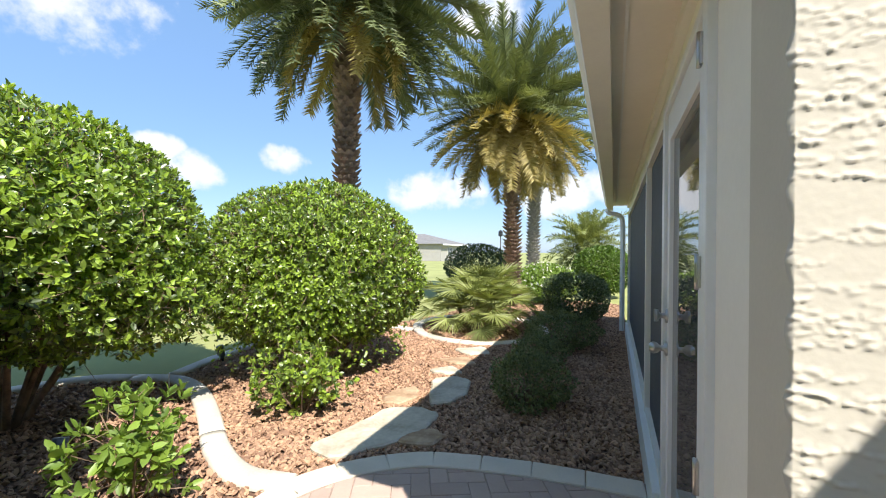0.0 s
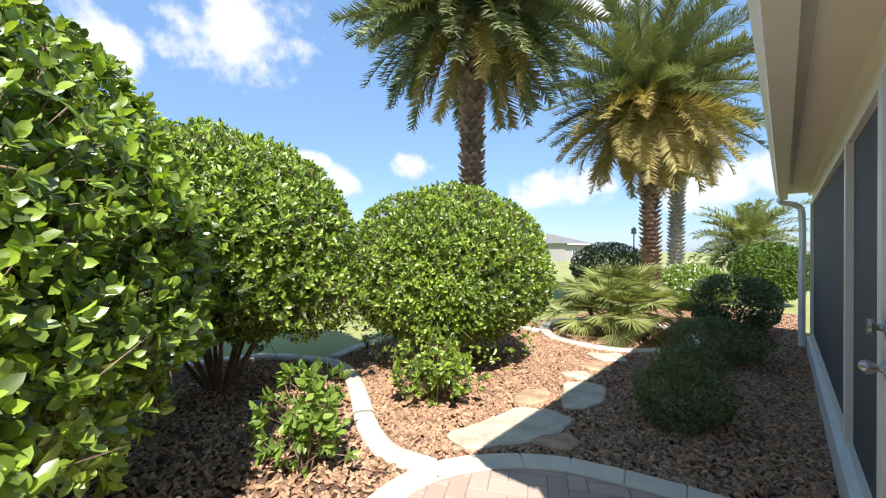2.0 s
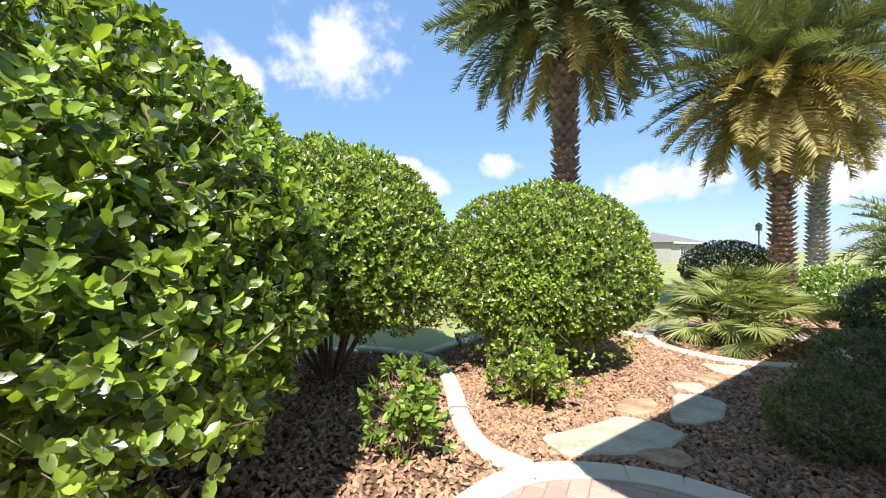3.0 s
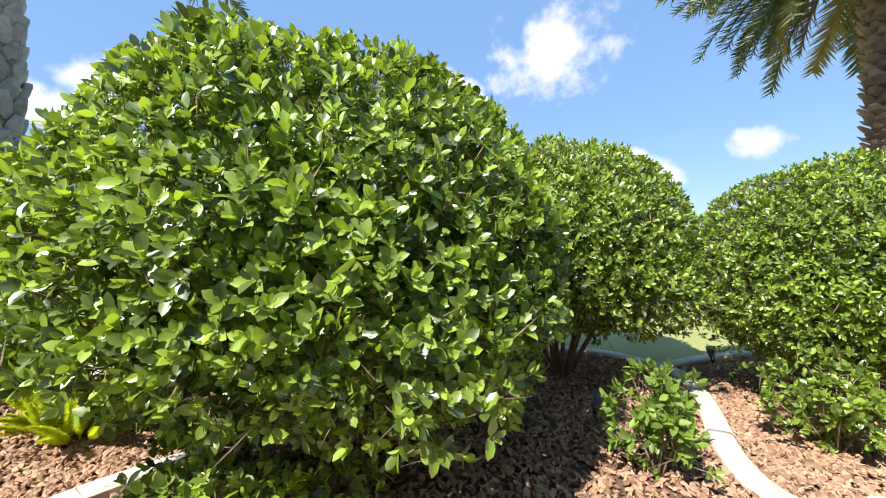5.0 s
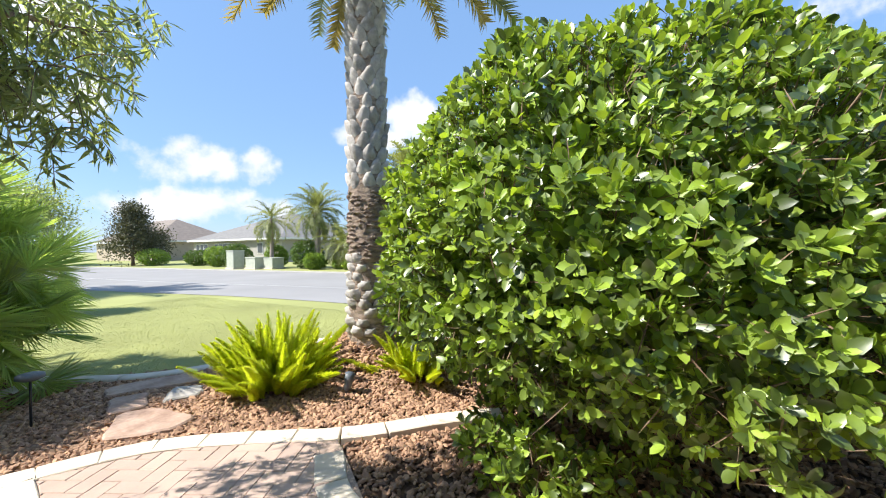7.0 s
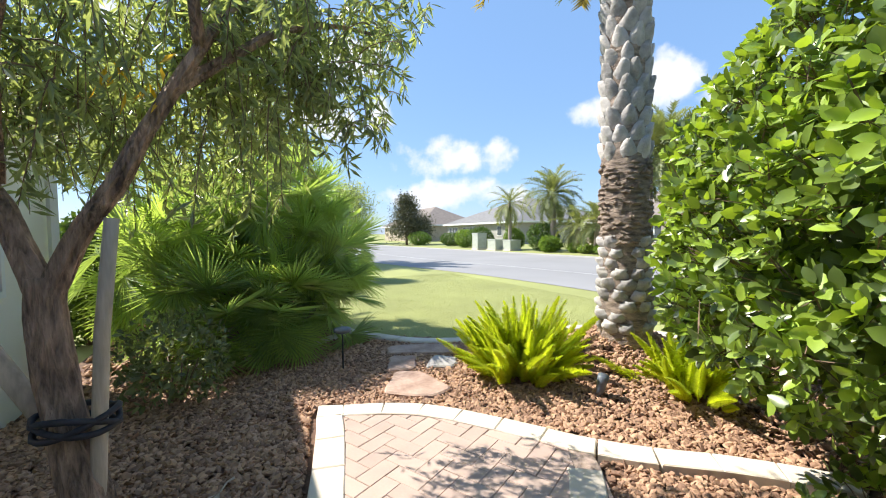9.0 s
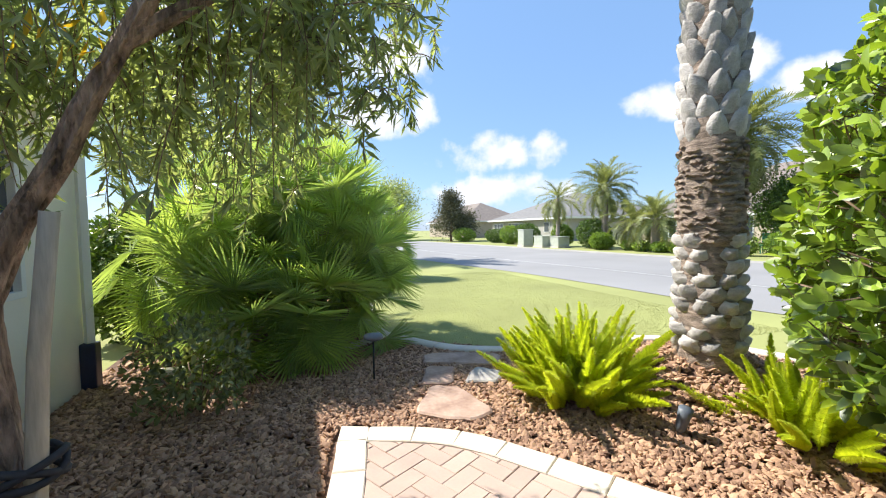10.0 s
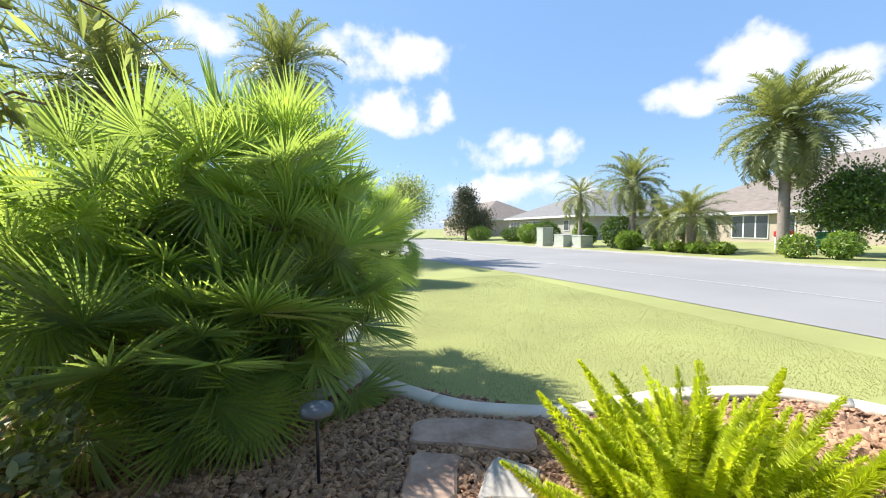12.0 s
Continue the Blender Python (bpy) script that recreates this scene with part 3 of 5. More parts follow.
# ---- river rock ----
_t = (1 + 5 ** 0.5) / 2
ICO_V = np.array([(-1, _t, 0), (1, _t, 0), (-1, -_t, 0), (1, -_t, 0), (0, -1, _t), (0, 1, _t), (0, -1, -_t), (0, 1, -_t), (_t, 0, -1), (_t, 0, 1), (-_t, 0, -1), (-_t, 0, 1)]) / 1.9
ICO_F = np.array([(0, 11, 5), (0, 5, 1), (0, 1, 7), (0, 7, 10), (0, 10, 11), (1, 5, 9), (5, 11, 4), (11, 10, 2), (10, 7, 6), (7, 1, 8),
                  (3, 9, 4), (3, 4, 2), (3, 2, 6), (3, 6, 8), (3, 8, 9), (4, 9, 5), (2, 4, 11), (6, 2, 10), (8, 6, 7), (9, 8, 1)])


def rocks(rng, P, size):
    n = len(P)
    S = np.stack([rng.uniform(0.75, 1.45, n), rng.uniform(0.55, 0.95, n), rng.uniform(0.35, 0.7, n)], -1) * size[:, None]
    a = rng.uniform(0, 2 * np.pi, n)
    tx, ty = rng.normal(0, 0.4, n), rng.normal(0, 0.4, n)
    V = ICO_V[None] * (1 + rng.uniform(-0.3, 0.22, (n, 12, 1))) * S[:, None]
    z = V[..., 2] + V[..., 0] * tx[:, None] + V[..., 1] * ty[:, None]
    c, s = np.cos(a)[:, None], np.sin(a)[:, None]
    V = np.stack([V[..., 0] * c - V[..., 1] * s, V[..., 0] * s + V[..., 1] * c, z], -1) + P[:, None]
    F = ICO_F[None] + (np.arange(n) * 12)[:, None, None]
    return V.reshape(-1, 3), F.reshape(-1, 3)


STONES = []        # outlines of stepping stones, filled below


def scatter_rocks(poly, density, size, seed, keep_off=()):
    rng = np.random.default_rng(seed)
    q = np.asarray(poly, float)
    lo, hi = q.min(0), q.max(0)
    n = int((hi[0] - lo[0]) * (hi[1] - lo[1]) * density)
    P = rng.uniform(lo, hi, (n, 2))
    ok = inside(P, poly) & ~inside(P, PATIO) & (near_line(P, spline(PATIO, 0.05, True)) > 0.035)
    for line in (KL, KN, KI, KF, KS, KP):
        ok &= near_line(P, line) > 0.085
    for st in STONES:
        c = np.asarray(st).mean(0)
        ok &= ~inside(P, c + (np.asarray(st) - c) * 0.93)
    P = P[ok]
    s = size * rng.uniform(0.55, 1.25, len(P))
    z = rise(P[:, 0], P[:, 1]) + s * 0.18 + rng.uniform(0, 0.014, len(P))
    return rocks(rng, np.stack([P[:, 0], P[:, 1], z], -1), s)


# ---- patio: coping blocks and pavers ----
patio = part("patio_base", mesh_of("patio_base", [(x, y, 0.036) for x, y in PATIO], np.array([list(range(len(PATIO)))]), JOINT), JOINT, None)
tagged(patio, "blush pink paver patio with cream coping edge", "patio", kind="structure")


def prism(poly, z0, z1, bevel=0.006):
    """Slab of an outline, its upper rim bevelled: (V, faces by count)."""
    q = np.asarray(poly, float)
    c = q.mean(0)
    d = q - c
    inner = c + d * (1 - bevel / (np.linalg.norm(d, axis=1)[:, None] + 1e-9) * 1.4)
    n = len(q)
    V = np.concatenate([np.c_[q, np.full(n, z0)], np.c_[q, np.full(n, z1 - bevel)], np.c_[inner, np.full(n, z1)]])
    i = np.arange(n)
    k = (i + 1) % n
    area = (q[:, 0] * np.roll(q[:, 1], -1) - np.roll(q[:, 0], -1) * q[:, 1]).sum()
    F = np.concatenate([np.stack([i, k, k + n, i + n], -1), np.stack([i + n, k + n, k + 2 * n, i + 2 * n], -1)])
    top = np.array([list(range(2 * n, 3 * n))])
    if area < 0:
        F, top = F[:, ::-1], top[:, ::-1]
    return V, [F, top]


def coping(points, width=0.185, block=0.33, z=0.05):
    line = spline(points, 0.03)
    s = np.concatenate([[0], np.cumsum(np.linalg.norm(np.diff(line, axis=0), axis=1))])
    n = max(1, round(s[-1] / block))
    for b in range(n):
        g = np.linspace(s[-1] * b / n + 0.003, s[-1] * (b + 1) / n - 0.003, 4)
        p = np.stack([np.interp(g, s, line[:, 0]), np.interp(g, s, line[:, 1])], -1)
        T = np.gradient(p, axis=0)
        T /= np.linalg.norm(T, axis=1)[:, None]
        S = np.stack([T[:, 1], -T[:, 0]], -1) * width
        quad = np.concatenate([p, (p - S)[::-1]])
        V, F = prism(quad, -0.02, z)
        part("coping_block", mesh_of("coping_block", V, F, COPING), COPING, patio)


coping([(0.18, 2.72), (-0.44, 2.67), (-1.03, 2.54), (-1.33, 2.40), (-1.66, 2.09), (-1.84, 1.70), (-1.8, 1.2), (-1.6, 0.4), (-1.45, -0.8), (-1.52, -1.9), (-1.86, -2.4)])
coping([(-3.0, -1.75), (-2.65, -2.14), (-2.3, -2.44), (-2.06, -2.70), (-1.86, -3.0), (-1.69, -3.24), (-1.485, -3.507), (-1.25, -3.72), (-0.98, -3.862), (-0.77, -3.94)])
coping([(-0.542, -3.826), (-0.50, -3.56), (-0.40, -3.1), (-0.25, -2.5), (-0.1, -1.9), (0.15, -0.9)])
part("coping_block", mesh_of("coping_block", *prism([(-0.767, -3.945), (-0.59, -4.02), (-0.545, -3.83), (-0.735, -3.765)], -0.02, 0.05), COPING), COPING, patio)


def clip_rect(rect, poly_lines):
    q = list(rect)
    for (px, py), (nx, ny) in poly_lines:
        out = []
        for (ax, ay), (bx, by) in zip(q, q[1:] + q[:1]):
            da, db = (ax - px) * nx + (ay - py) * ny, (bx - px) * nx + (by - py) * ny
            if da >= 0:
                out.append((ax, ay))
            if (da >= 0) != (db >= 0):
                t = da / (da - db)
                out.append((ax + (bx - ax) * t, ay + (by - ay) * t))
        q = out
        if len(q) < 3:
            return []
    return q


# ---- stepping stones ----
def flagstone(label, outline, material, top=0.045):
    q = np.asarray(outline, float)
    line = []
    for a, b in zip(q, np.roll(q, -1, 0)):
        for t in (0.12, 0.38, 0.62, 0.88):
            line.append(a + (b - a) * t + np.array([random.uniform(-0.012, 0.012), random.uniform(-0.012, 0.012)]))
    line = np.array(line)
    STONES.append([tuple(p) for p in line])
    c = line.mean(0)
    h = float(rise(c[0], c[1]))
    V, F = prism(line - c, -0.05, top, 0.012)
    ob = part("stepping_stone", mesh_of("stepping_stone", V, F, material), material, None)
    ob.matrix_basis = pose(c[0], c[1], h, random.uniform(-0.6, 0.6), random.uniform(-0.6, 0.6))
    tagged(ob, label, "stepping stone", "stones of the garden path")


flagstone("large pale irregular flagstone set in the rock bed", [(-2.03, 2.22), (-1.75, 2.16), (-1.5, 2.5), (-1.36, 2.8), (-1.38, 3.15), (-1.6, 3.2), (-1.86, 3.05), (-1.94, 2.5)], FLAG_PALE)
flagstone("small rust-brown flagstone beside the patio edge", [(-1.45, 2.55), (-1.2, 2.62), (-1.18, 2.8), (-1.32, 2.86), (-1.5, 2.7)], FLAG_RUST)
flagstone("rusty orange flagstone in the rock bed", [(-1.98, 3.14), (-2.06, 3.45), (-1.86, 3.68), (-1.72, 3.4), (-1.8, 3.2)], FLAG_RUST)
flagstone("pale squarish flagstone in the garden path", [(-1.57, 3.3), (-1.84, 3.98), (-1.62, 4.16), (-1.42, 4.1), (-1.33, 3.7), (-1.39, 3.42)], FLAG_PALE)
flagstone("pale flagstone further along the garden path", [(-2.02, 4.22), (-1.82, 4.52), (-1.6, 4.32), (-1.75, 4.2)], FLAG_PALE)
flagstone("rust-tinted flagstone further along the path", [(-2.12, 4.7), (-1.8, 4.98), (-1.55, 4.72), (-1.78, 4.6)], FLAG_RUST)
flagstone("pale flagstone beside the island kerb", [(-2.12, 5.3), (-1.75, 5.62), (-1.55, 5.3), (-1.85, 5.1)], FLAG_PALE)
flagstone("pinkish banded flagstone beyond the patio", [(-1.13, -4.07), (-1.4, -4.5), (-1.62, -4.38), (-1.69, -3.87), (-1.5, -3.78), (-1.3, -3.9)], FLAG_PINK)
flagstone("reddish flagstone of the lawn path", [(-1.34, -4.57), (-1.5, -4.98), (-1.78, -4.86), (-1.58, -4.47)], FLAG_PINK)
flagstone("grey squarish flagstone of the lawn path", [(-1.7, -4.46), (-1.95, -4.78), (-2.13, -4.6), (-2.0, -4.36)], FLAG_GREY)
flagstone("long reddish flagstone against the lawn kerb", [(-1.6, -5.36), (-1.5, -5.08), (-1.85, -4.92), (-2.2, -4.72), (-2.36, -5.05), (-2.0, -5.25)], FLAG_PINK)

# skip-trowel stucco face of the return wall
gx, gz = np.arange(0.24, 0.62, 0.003), np.arange(0.0, 2.5, 0.003)
GX, GZ = np.meshgrid(gx, gz, indexing="ij")
crumb = np.array([[noise.noise(Vector((u * 75, v * 95, 4.0))) + 0.6 * noise.noise(Vector((u * 160, v * 160, 9.0))) for v in gz] for u in gx])
relief = np.zeros_like(GX)
rs = np.random.default_rng(33)
for _ in range(640):
    x0, z0, length = rs.uniform(0.16, 0.6), rs.uniform(0, 2.5), rs.choice([rs.uniform(0.02, 0.06), rs.uniform(0.03, 0.1), rs.uniform(0.1, 0.35)])
    ph, slope, w, h = rs.uniform(0, 6.3), rs.normal(0, 0.05), rs.uniform(0.002, 0.0045), rs.uniform(0.0015, 0.0036)
    line = z0 + slope * (GX - x0) + 0.006 * np.sin(GX * 38 + ph) + 0.003 * np.sin(GX * 97 + ph * 2)
    along = np.clip((GX - x0) / 0.012, 0, 1) * np.clip((x0 + length - GX) / 0.012, 0, 1)
    d = GZ - line
    body = np.where(d > 0, np.exp(-(d / (w * 2.2)) ** 2), np.exp(-(d / (w * 0.7)) ** 2))
    relief = np.maximum(relief, h * along * body * np.clip(0.6 + 1.2 * crumb, 0.0, 1.6))
relief += 0.00025 * crumb
STUCCO_GRID = (gx, gz, relief)

_near = [(-2.8, -1.6), (-4.6, -4.6), (-2.7, -5.1), (-1.4, -6.3), (0.14, -5.75), (1.45, -5.8), (1.45, -2.6), (0.2, -1.5), (-1.7, -2.2)]
_front = [(0.2, 2.7), (0.2, 6.5), (-3.2, 6.3), (-4.7, 4.2), (-4.4, 2.7), (-3.1, 2.3), (-2.1, 1.8), (-1.3, 2.4), (-0.4, 2.67)]
for poly, dens, size, seed in ((BED, 1150, 0.022, 5), (_front, 1700, 0.0175, 3), (_near, 1500, 0.0255, 9), (SOUTH_BED, 300, 0.04, 6)):
    V, F = scatter_rocks(poly, dens, size, seed)
    tagged(part("river_rock", mesh_of("river_rock", V, F, ROCK), ROCK, None), "tan and reddish river rock covering the planting bed", "gravel", kind="stuff")

# ---- house: screened porch ----
W, CORNER, EAVE, HEAD = 0.24, 0.745, 2.24, 2.16
porch = thing("house_porch", "cream stucco house with a screened porch and gutter", "house", kind="structure")
part("wall_return", boxes((W + 0.003, CORNER + 0.002, 0, 1.7, CORNER + 0.2, 2.5)), STUCCO, porch)
gx, gz, relief = STUCCO_GRID
X, Z = np.meshgrid(gx, gz, indexing="ij")
Y = CORNER - 0.003 - relief
Y[0] = CORNER + 0.004
X[0] += 0.004 * np.sin(gz * 60) - relief[1] * 0.5
i, j = np.meshgrid(np.arange(len(gx) - 1), np.arange(len(gz) - 1), indexing="ij")
k = (i * len(gz) + j).ravel()
part("stucco_coat", mesh_of("stucco_coat", np.stack([X, Y, Z], -1).reshape(-1, 3), np.stack([k, k + len(gz), k + len(gz) + 1, k + 1], -1), STUCCO, True), STUCCO, porch, "skip-trowelled cream stucco")
part("wall_pier", boxes((W + 0.004, CORNER + 0.2, 0, W + 0.2, 1.225, 2.5)), SMOOTH, porch)
part("wall_recess", boxes((1.5, -5.75, 0, 1.72, -4.95, 2.6), (1.5, -4.95, 0, 1.72, -3.85, 0.95), (1.5, -4.95, 2.1, 1.72, -3.85, 2.6), (1.5, -3.85, 0, 1.72, CORNER, 2.6)), SMOOTH, porch)
part("wall_end", boxes((1.72, -5.75, 0, 9.0, -5.55, 2.6)), STUCCO, porch)
# closing walls behind the opaque screens, in the shade-toned brown
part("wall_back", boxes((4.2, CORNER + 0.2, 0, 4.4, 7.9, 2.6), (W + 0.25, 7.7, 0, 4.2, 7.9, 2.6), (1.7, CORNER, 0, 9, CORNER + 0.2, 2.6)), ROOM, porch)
part("porch_floor", boxes((W + 0.12, CORNER + 0.2, -0.1, 4.2, 7.7, 0.05)), CONCRETE, porch)
part("kick_plate", boxes((W - 0.05, 2.3, -0.05, W + 0.06, 7.72, 0.22), bevel=0.008), WHITE, porch)
part("header_beam", boxes((W + 0.002, 1.225, HEAD, W + 0.12, 7.72, 2.5)), CREAM, porch)
for y in (2.24, 3.42, 7.66):
    part("screen_post", boxes((W - 0.015, y, 0.02, W + 0.05, y + 0.06, HEAD), bevel=0.004), CREAM, porch)
for y0, y1 in ((2.30, 3.42), (3.48, 7.66)):
    part("screen_panel", boxes((W + 0.024, y0, 0.22, W + 0.03, y1, HEAD)), MESH_DARK, porch)
    part("screen_rail", boxes((W - 0.008, y0, HEAD - 0.05, W + 0.04, y1, HEAD), (W - 0.008, y0, 0.22, W + 0.04, y1, 0.26)), CREAM, porch)
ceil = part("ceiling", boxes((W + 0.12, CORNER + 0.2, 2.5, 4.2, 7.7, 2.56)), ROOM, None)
tagged(ceil, "porch ceiling with shade put into its brown colour", "ceiling", kind="structure")
# eave: soffit, fascia, gutter, roof
EX = -0.02
soff = boxes((EX, 0.62, EAVE + 0.09, W + 0.1, 8.05, EAVE + 0.12))
part("soffit", soff, SOFFIT, porch)
part("soffit_seam", boxes((EX + 0.05, 0.74, EAVE + 0.08, EX + 0.062, 8.0, EAVE + 0.092)), CREAM, porch)
part("crown_trim", boxes((W - 0.03, CORNER + 0.2, EAVE + 0.03, W + 0.02, 7.9, EAVE + 0.09), bevel=0.006), CREAM, porch)
part("fascia", boxes((EX - 0.025, 0.7, EAVE, EX, 8.05, EAVE + 0.24)), CREAM, porch)


def gutter(y0, y1, x, z, parent):
    prof = [(0.0, 0.0), (-0.075, 0.0), (-0.085, 0.03), (-0.075, 0.055), (-0.115, 0.095), (-0.12, 0.125), (-0.105, 0.125), (-0.1, 0.1), (-0.06, 0.06), (-0.06, 0.012), (0.0, 0.012)]
    V = [(x + a, y, z + b) for y in (y0, y1) for a, b in prof]
    n = len(prof)
    F = np.array([(i, (i + 1) % n, n + (i + 1) % n, n + i) for i in range(n)])
    part("gutter", mesh_of("gutter", V, [F, np.array([list(range(n))[::-1], list(range(n, 2 * n))])], CREAM), CREAM, parent)


gutter(0.7, 8.05, EX - 0.025, EAVE, porch)
for x0, y0, x1, y1 in ((EX - 0.06, 0.6, 9, 8.1), (1.2, -6.15, 9, 0.68)):
    V = [(x0, y0, EAVE + 0.2), (x1, y0, EAVE + 0.2), (x1, y1, EAVE + 0.2), (x0, y1, EAVE + 0.2), (x1 - 1.5, y0 + 2.5, 4.1), (x1, y0 + 2.5, 4.1), (x1, y1 - 2.5, 4.1), (x1 - 1.5, y1 - 2.5, 4.1)]
    part("roof", mesh_of("roof", V, [np.array([(0, 1, 5, 4), (1, 2, 6, 5), (2, 3, 7, 6), (3, 0, 4, 7), (4, 5, 6, 7), (3, 2, 1, 0)])], SHINGLE_TAN), SHINGLE_TAN, porch)
part("soffit", boxes((1.2, -6.1, EAVE + 0.16, 1.52, 0.68, EAVE + 0.19)), SOFFIT, porch)
gutter(-6.1, 0.66, 1.24, EAVE + 0.05, porch)


def downspout(points, parent, boot=None):
    line = spline(points, 0.04)
    V, q, t = sweep(line, 0.042, 4)
    part("downspout", mesh_of("downspout", V, [q, t], WHITE), WHITE, parent, "white downspout")
    if boot:
        part("downspout_boot", boxes((boot[0] - 0.06, boot[1] - 0.06, -0.02, boot[0] + 0.06, boot[1] + 0.06, 0.42), bevel=0.015), NAVY, parent, "dark plastic downspout boot")


downspout([(EX - 0.08, 7.75, EAVE), (EX - 0.08, 7.76, EAVE - 0.06), (0.08, 7.78, EAVE - 0.12), (0.14, 7.78, EAVE - 0.3), (0.14, 7.78, 1.0), (0.14, 7.78, 0.05)], porch)
downspout([(1.44, -5.66, 2.3), (1.44, -5.66, 1.2), (1.44, -5.66, 0.3)], porch, (1.44, -5.66))
# window in the recessed wall
win = part("window_1", boxes((1.49, -4.95, 0.95, 1.6, -3.85, 1.0), (1.49, -4.95, 2.05, 1.6, -3.85, 2.1), (1.49, -4.95, 1.0, 1.6, -4.9, 2.05), (1.49, -3.9, 1.0, 1.6, -3.85, 2.05), (1.5, -4.9, 1.5, 1.58, -3.9, 1.545), bevel=0.004), WHITE, None)
tagged(win, "white-framed window in the stucco wall", "window", kind="structure")
part("pane", boxes((1.54, -4.9, 1.0, 1.55, -3.9, 2.05)), PANE, win)

# ---- door ----
door = thing("door_1", "white full-glass porch door, closed, with chrome knob and deadbolt", "door", kind="structure")
D0, D1 = 1.29, 2.17
part("door_frame", boxes((W - 0.02, 1.225, 0.02, W + 0.06, D0, HEAD), (W - 0.02, D1, 0.02, W + 0.06, 2.24, HEAD), (W - 0.02, D0, 2.12, W + 0.06, D1, HEAD), bevel=0.004), WHITE, door)
part("door_leaf", boxes((W - 0.005, D0 + 0.004, 0.07, W + 0.038, D0 + 0.12, 2.115), (W - 0.005, D1 - 0.075, 0.07, W + 0.038, D1 - 0.004, 2.115), (W - 0.005, D0 + 0.12, 1.98, W + 0.038, D1 - 0.075, 2.115),
                        (W - 0.005, D0 + 0.12, 0.07, W + 0.038, D1 - 0.075, 0.3), bevel=0.004), WHITE, door)
part("glass_pane", boxes((W + 0.012, D0 + 0.12, 0.3, W + 0.018, D1 - 0.075, 1.98)), GLASS, door)
for z in (0.3, 0.83, 1.4, 2.02):
    h = part("hinge", boxes((W - 0.027, D0 - 0.016, z - 0.045, W - 0.019, D0 + 0.016, z + 0.045), bevel=0.002), STEEL, door, "steel hinge")
    V, q, t = sweep([(W - 0.028, D0, z + k) for k in (-0.05, -0.02, 0.02, 0.05)], 0.006, 8)
    part("hinge_pin", mesh_of("hinge_pin", V, [q, t], STEEL, True), STEEL, h)


def knob(y, z, size, deep):
    prof = [(0, 0.034), (0.008, 0.034), (0.012, 0.014), (0.03, 0.012), (0.04, size * 0.8), (0.055, size), (deep - 0.012, size * 0.95), (deep, size * 0.6), (deep + 0.003, 0.0)]
    V = [(W - 0.006 - d, y + math.cos(a) * r, z + math.sin(a) * r) for d, r in prof for a in np.arange(14) * 2 * math.pi / 14]
    i, j = np.arange(len(prof) - 1)[:, None] * 14, np.arange(14)[None]
    F = np.stack([i + j, i + (j + 1) % 14, i + 14 + (j + 1) % 14, i + 14 + j], -1).reshape(-1, 4)
    return mesh_of("knob", V, F, STEEL, True)


part("door_knob", knob(D1 - 0.04, 1.0, 0.028, 0.075), STEEL, door, "chrome door knob")
part("deadbolt", knob(D1 - 0.04, 1.155, 0.03, 0.05), STEEL, door, "chrome deadbolt")


# ---- palms ----
def frond_mesh(name, length, droop, material, seed, pairs=84, leaf=0.36, v_angle=0.45, width=0.02):
    """A feather frond along +x that arches down; leaflets in pairs."""
    rng = np.random.default_rng(seed)
    t = np.linspace(0, 1, 14)
    ang = -droop * t ** 1.4
    dx, dz = np.cos(ang), np.sin(ang)
    X = np.concatenate([[0], np.cumsum((dx[1:] + dx[:-1]) / 2)]) * length / 13
    Z = np.concatenate([[0], np.cumsum((dz[1:] + dz[:-1]) / 2)]) * length / 13
    line = np.stack([X, X * 0, Z], -1)
    pieces = [sweep(line, np.linspace(0.018, 0.004, 14), 4)]
    s = np.linspace(0.12, 0.99, pairs)
    P = np.stack([np.interp(s, t, X), s * 0, np.interp(s, t, Z)], -1)
    A = -droop * s ** 1.4
    T = np.stack([np.cos(A), A * 0, np.sin(A)], -1)
    U = np.stack([-np.sin(A), A * 0, np.cos(A)], -1)
    L = leaf * np.clip(np.minimum(1, s * 3.2) * (1.15 - 0.75 * s ** 2), 0.2, 1)
    tm = (np.array([[-.5, 0, 0], [.5, 0, 0], [-.42, .5, 0.4], [.42, .5, 0.4], [0, 1, -0.6]], float), np.array([[0, 1, 3, 2]]), np.array([[2, 3, 4]]))
    for side in (-1, 1):
        fw = rng.normal(0.85, 0.12, pairs)[:, None]
        ax = T * fw + np.array([0, side, 0]) * 0.9 + U * rng.normal(v_angle, 0.4, pairs)[:, None]
        pieces.append(leaves(P, ax, U + rng.normal(0, 0.15, (pairs, 3)), L * rng.uniform(0.85, 1.1, pairs), np.full(pairs, width), tm))
    V, F = joined(pieces)
    return mesh_of(name, V, F, material)


FR = [frond_mesh("frond", 2.1, d, FROND, i) for i, d in enumerate((0.4, 0.5, 0.65))]
FR_PALE = [frond_mesh("frond", 2.0, d, FROND_PALE, 50 + i, 44, 0.45, 0.3, 0.034) for i, d in enumerate((0.7, 1.0, 1.3))]
FR_FAR = [frond_mesh("frond", 2.1, d, FROND_PALE, 30 + i, 40, 0.42, 0.25, 0.034) for i, d in enumerate((0.9, 1.4, 1.9))]
FR_OLD = [frond_mesh("frond", 1.9, d, FROND_OLD, 9 + i) for i, d in enumerate((0.6, 1.0))]


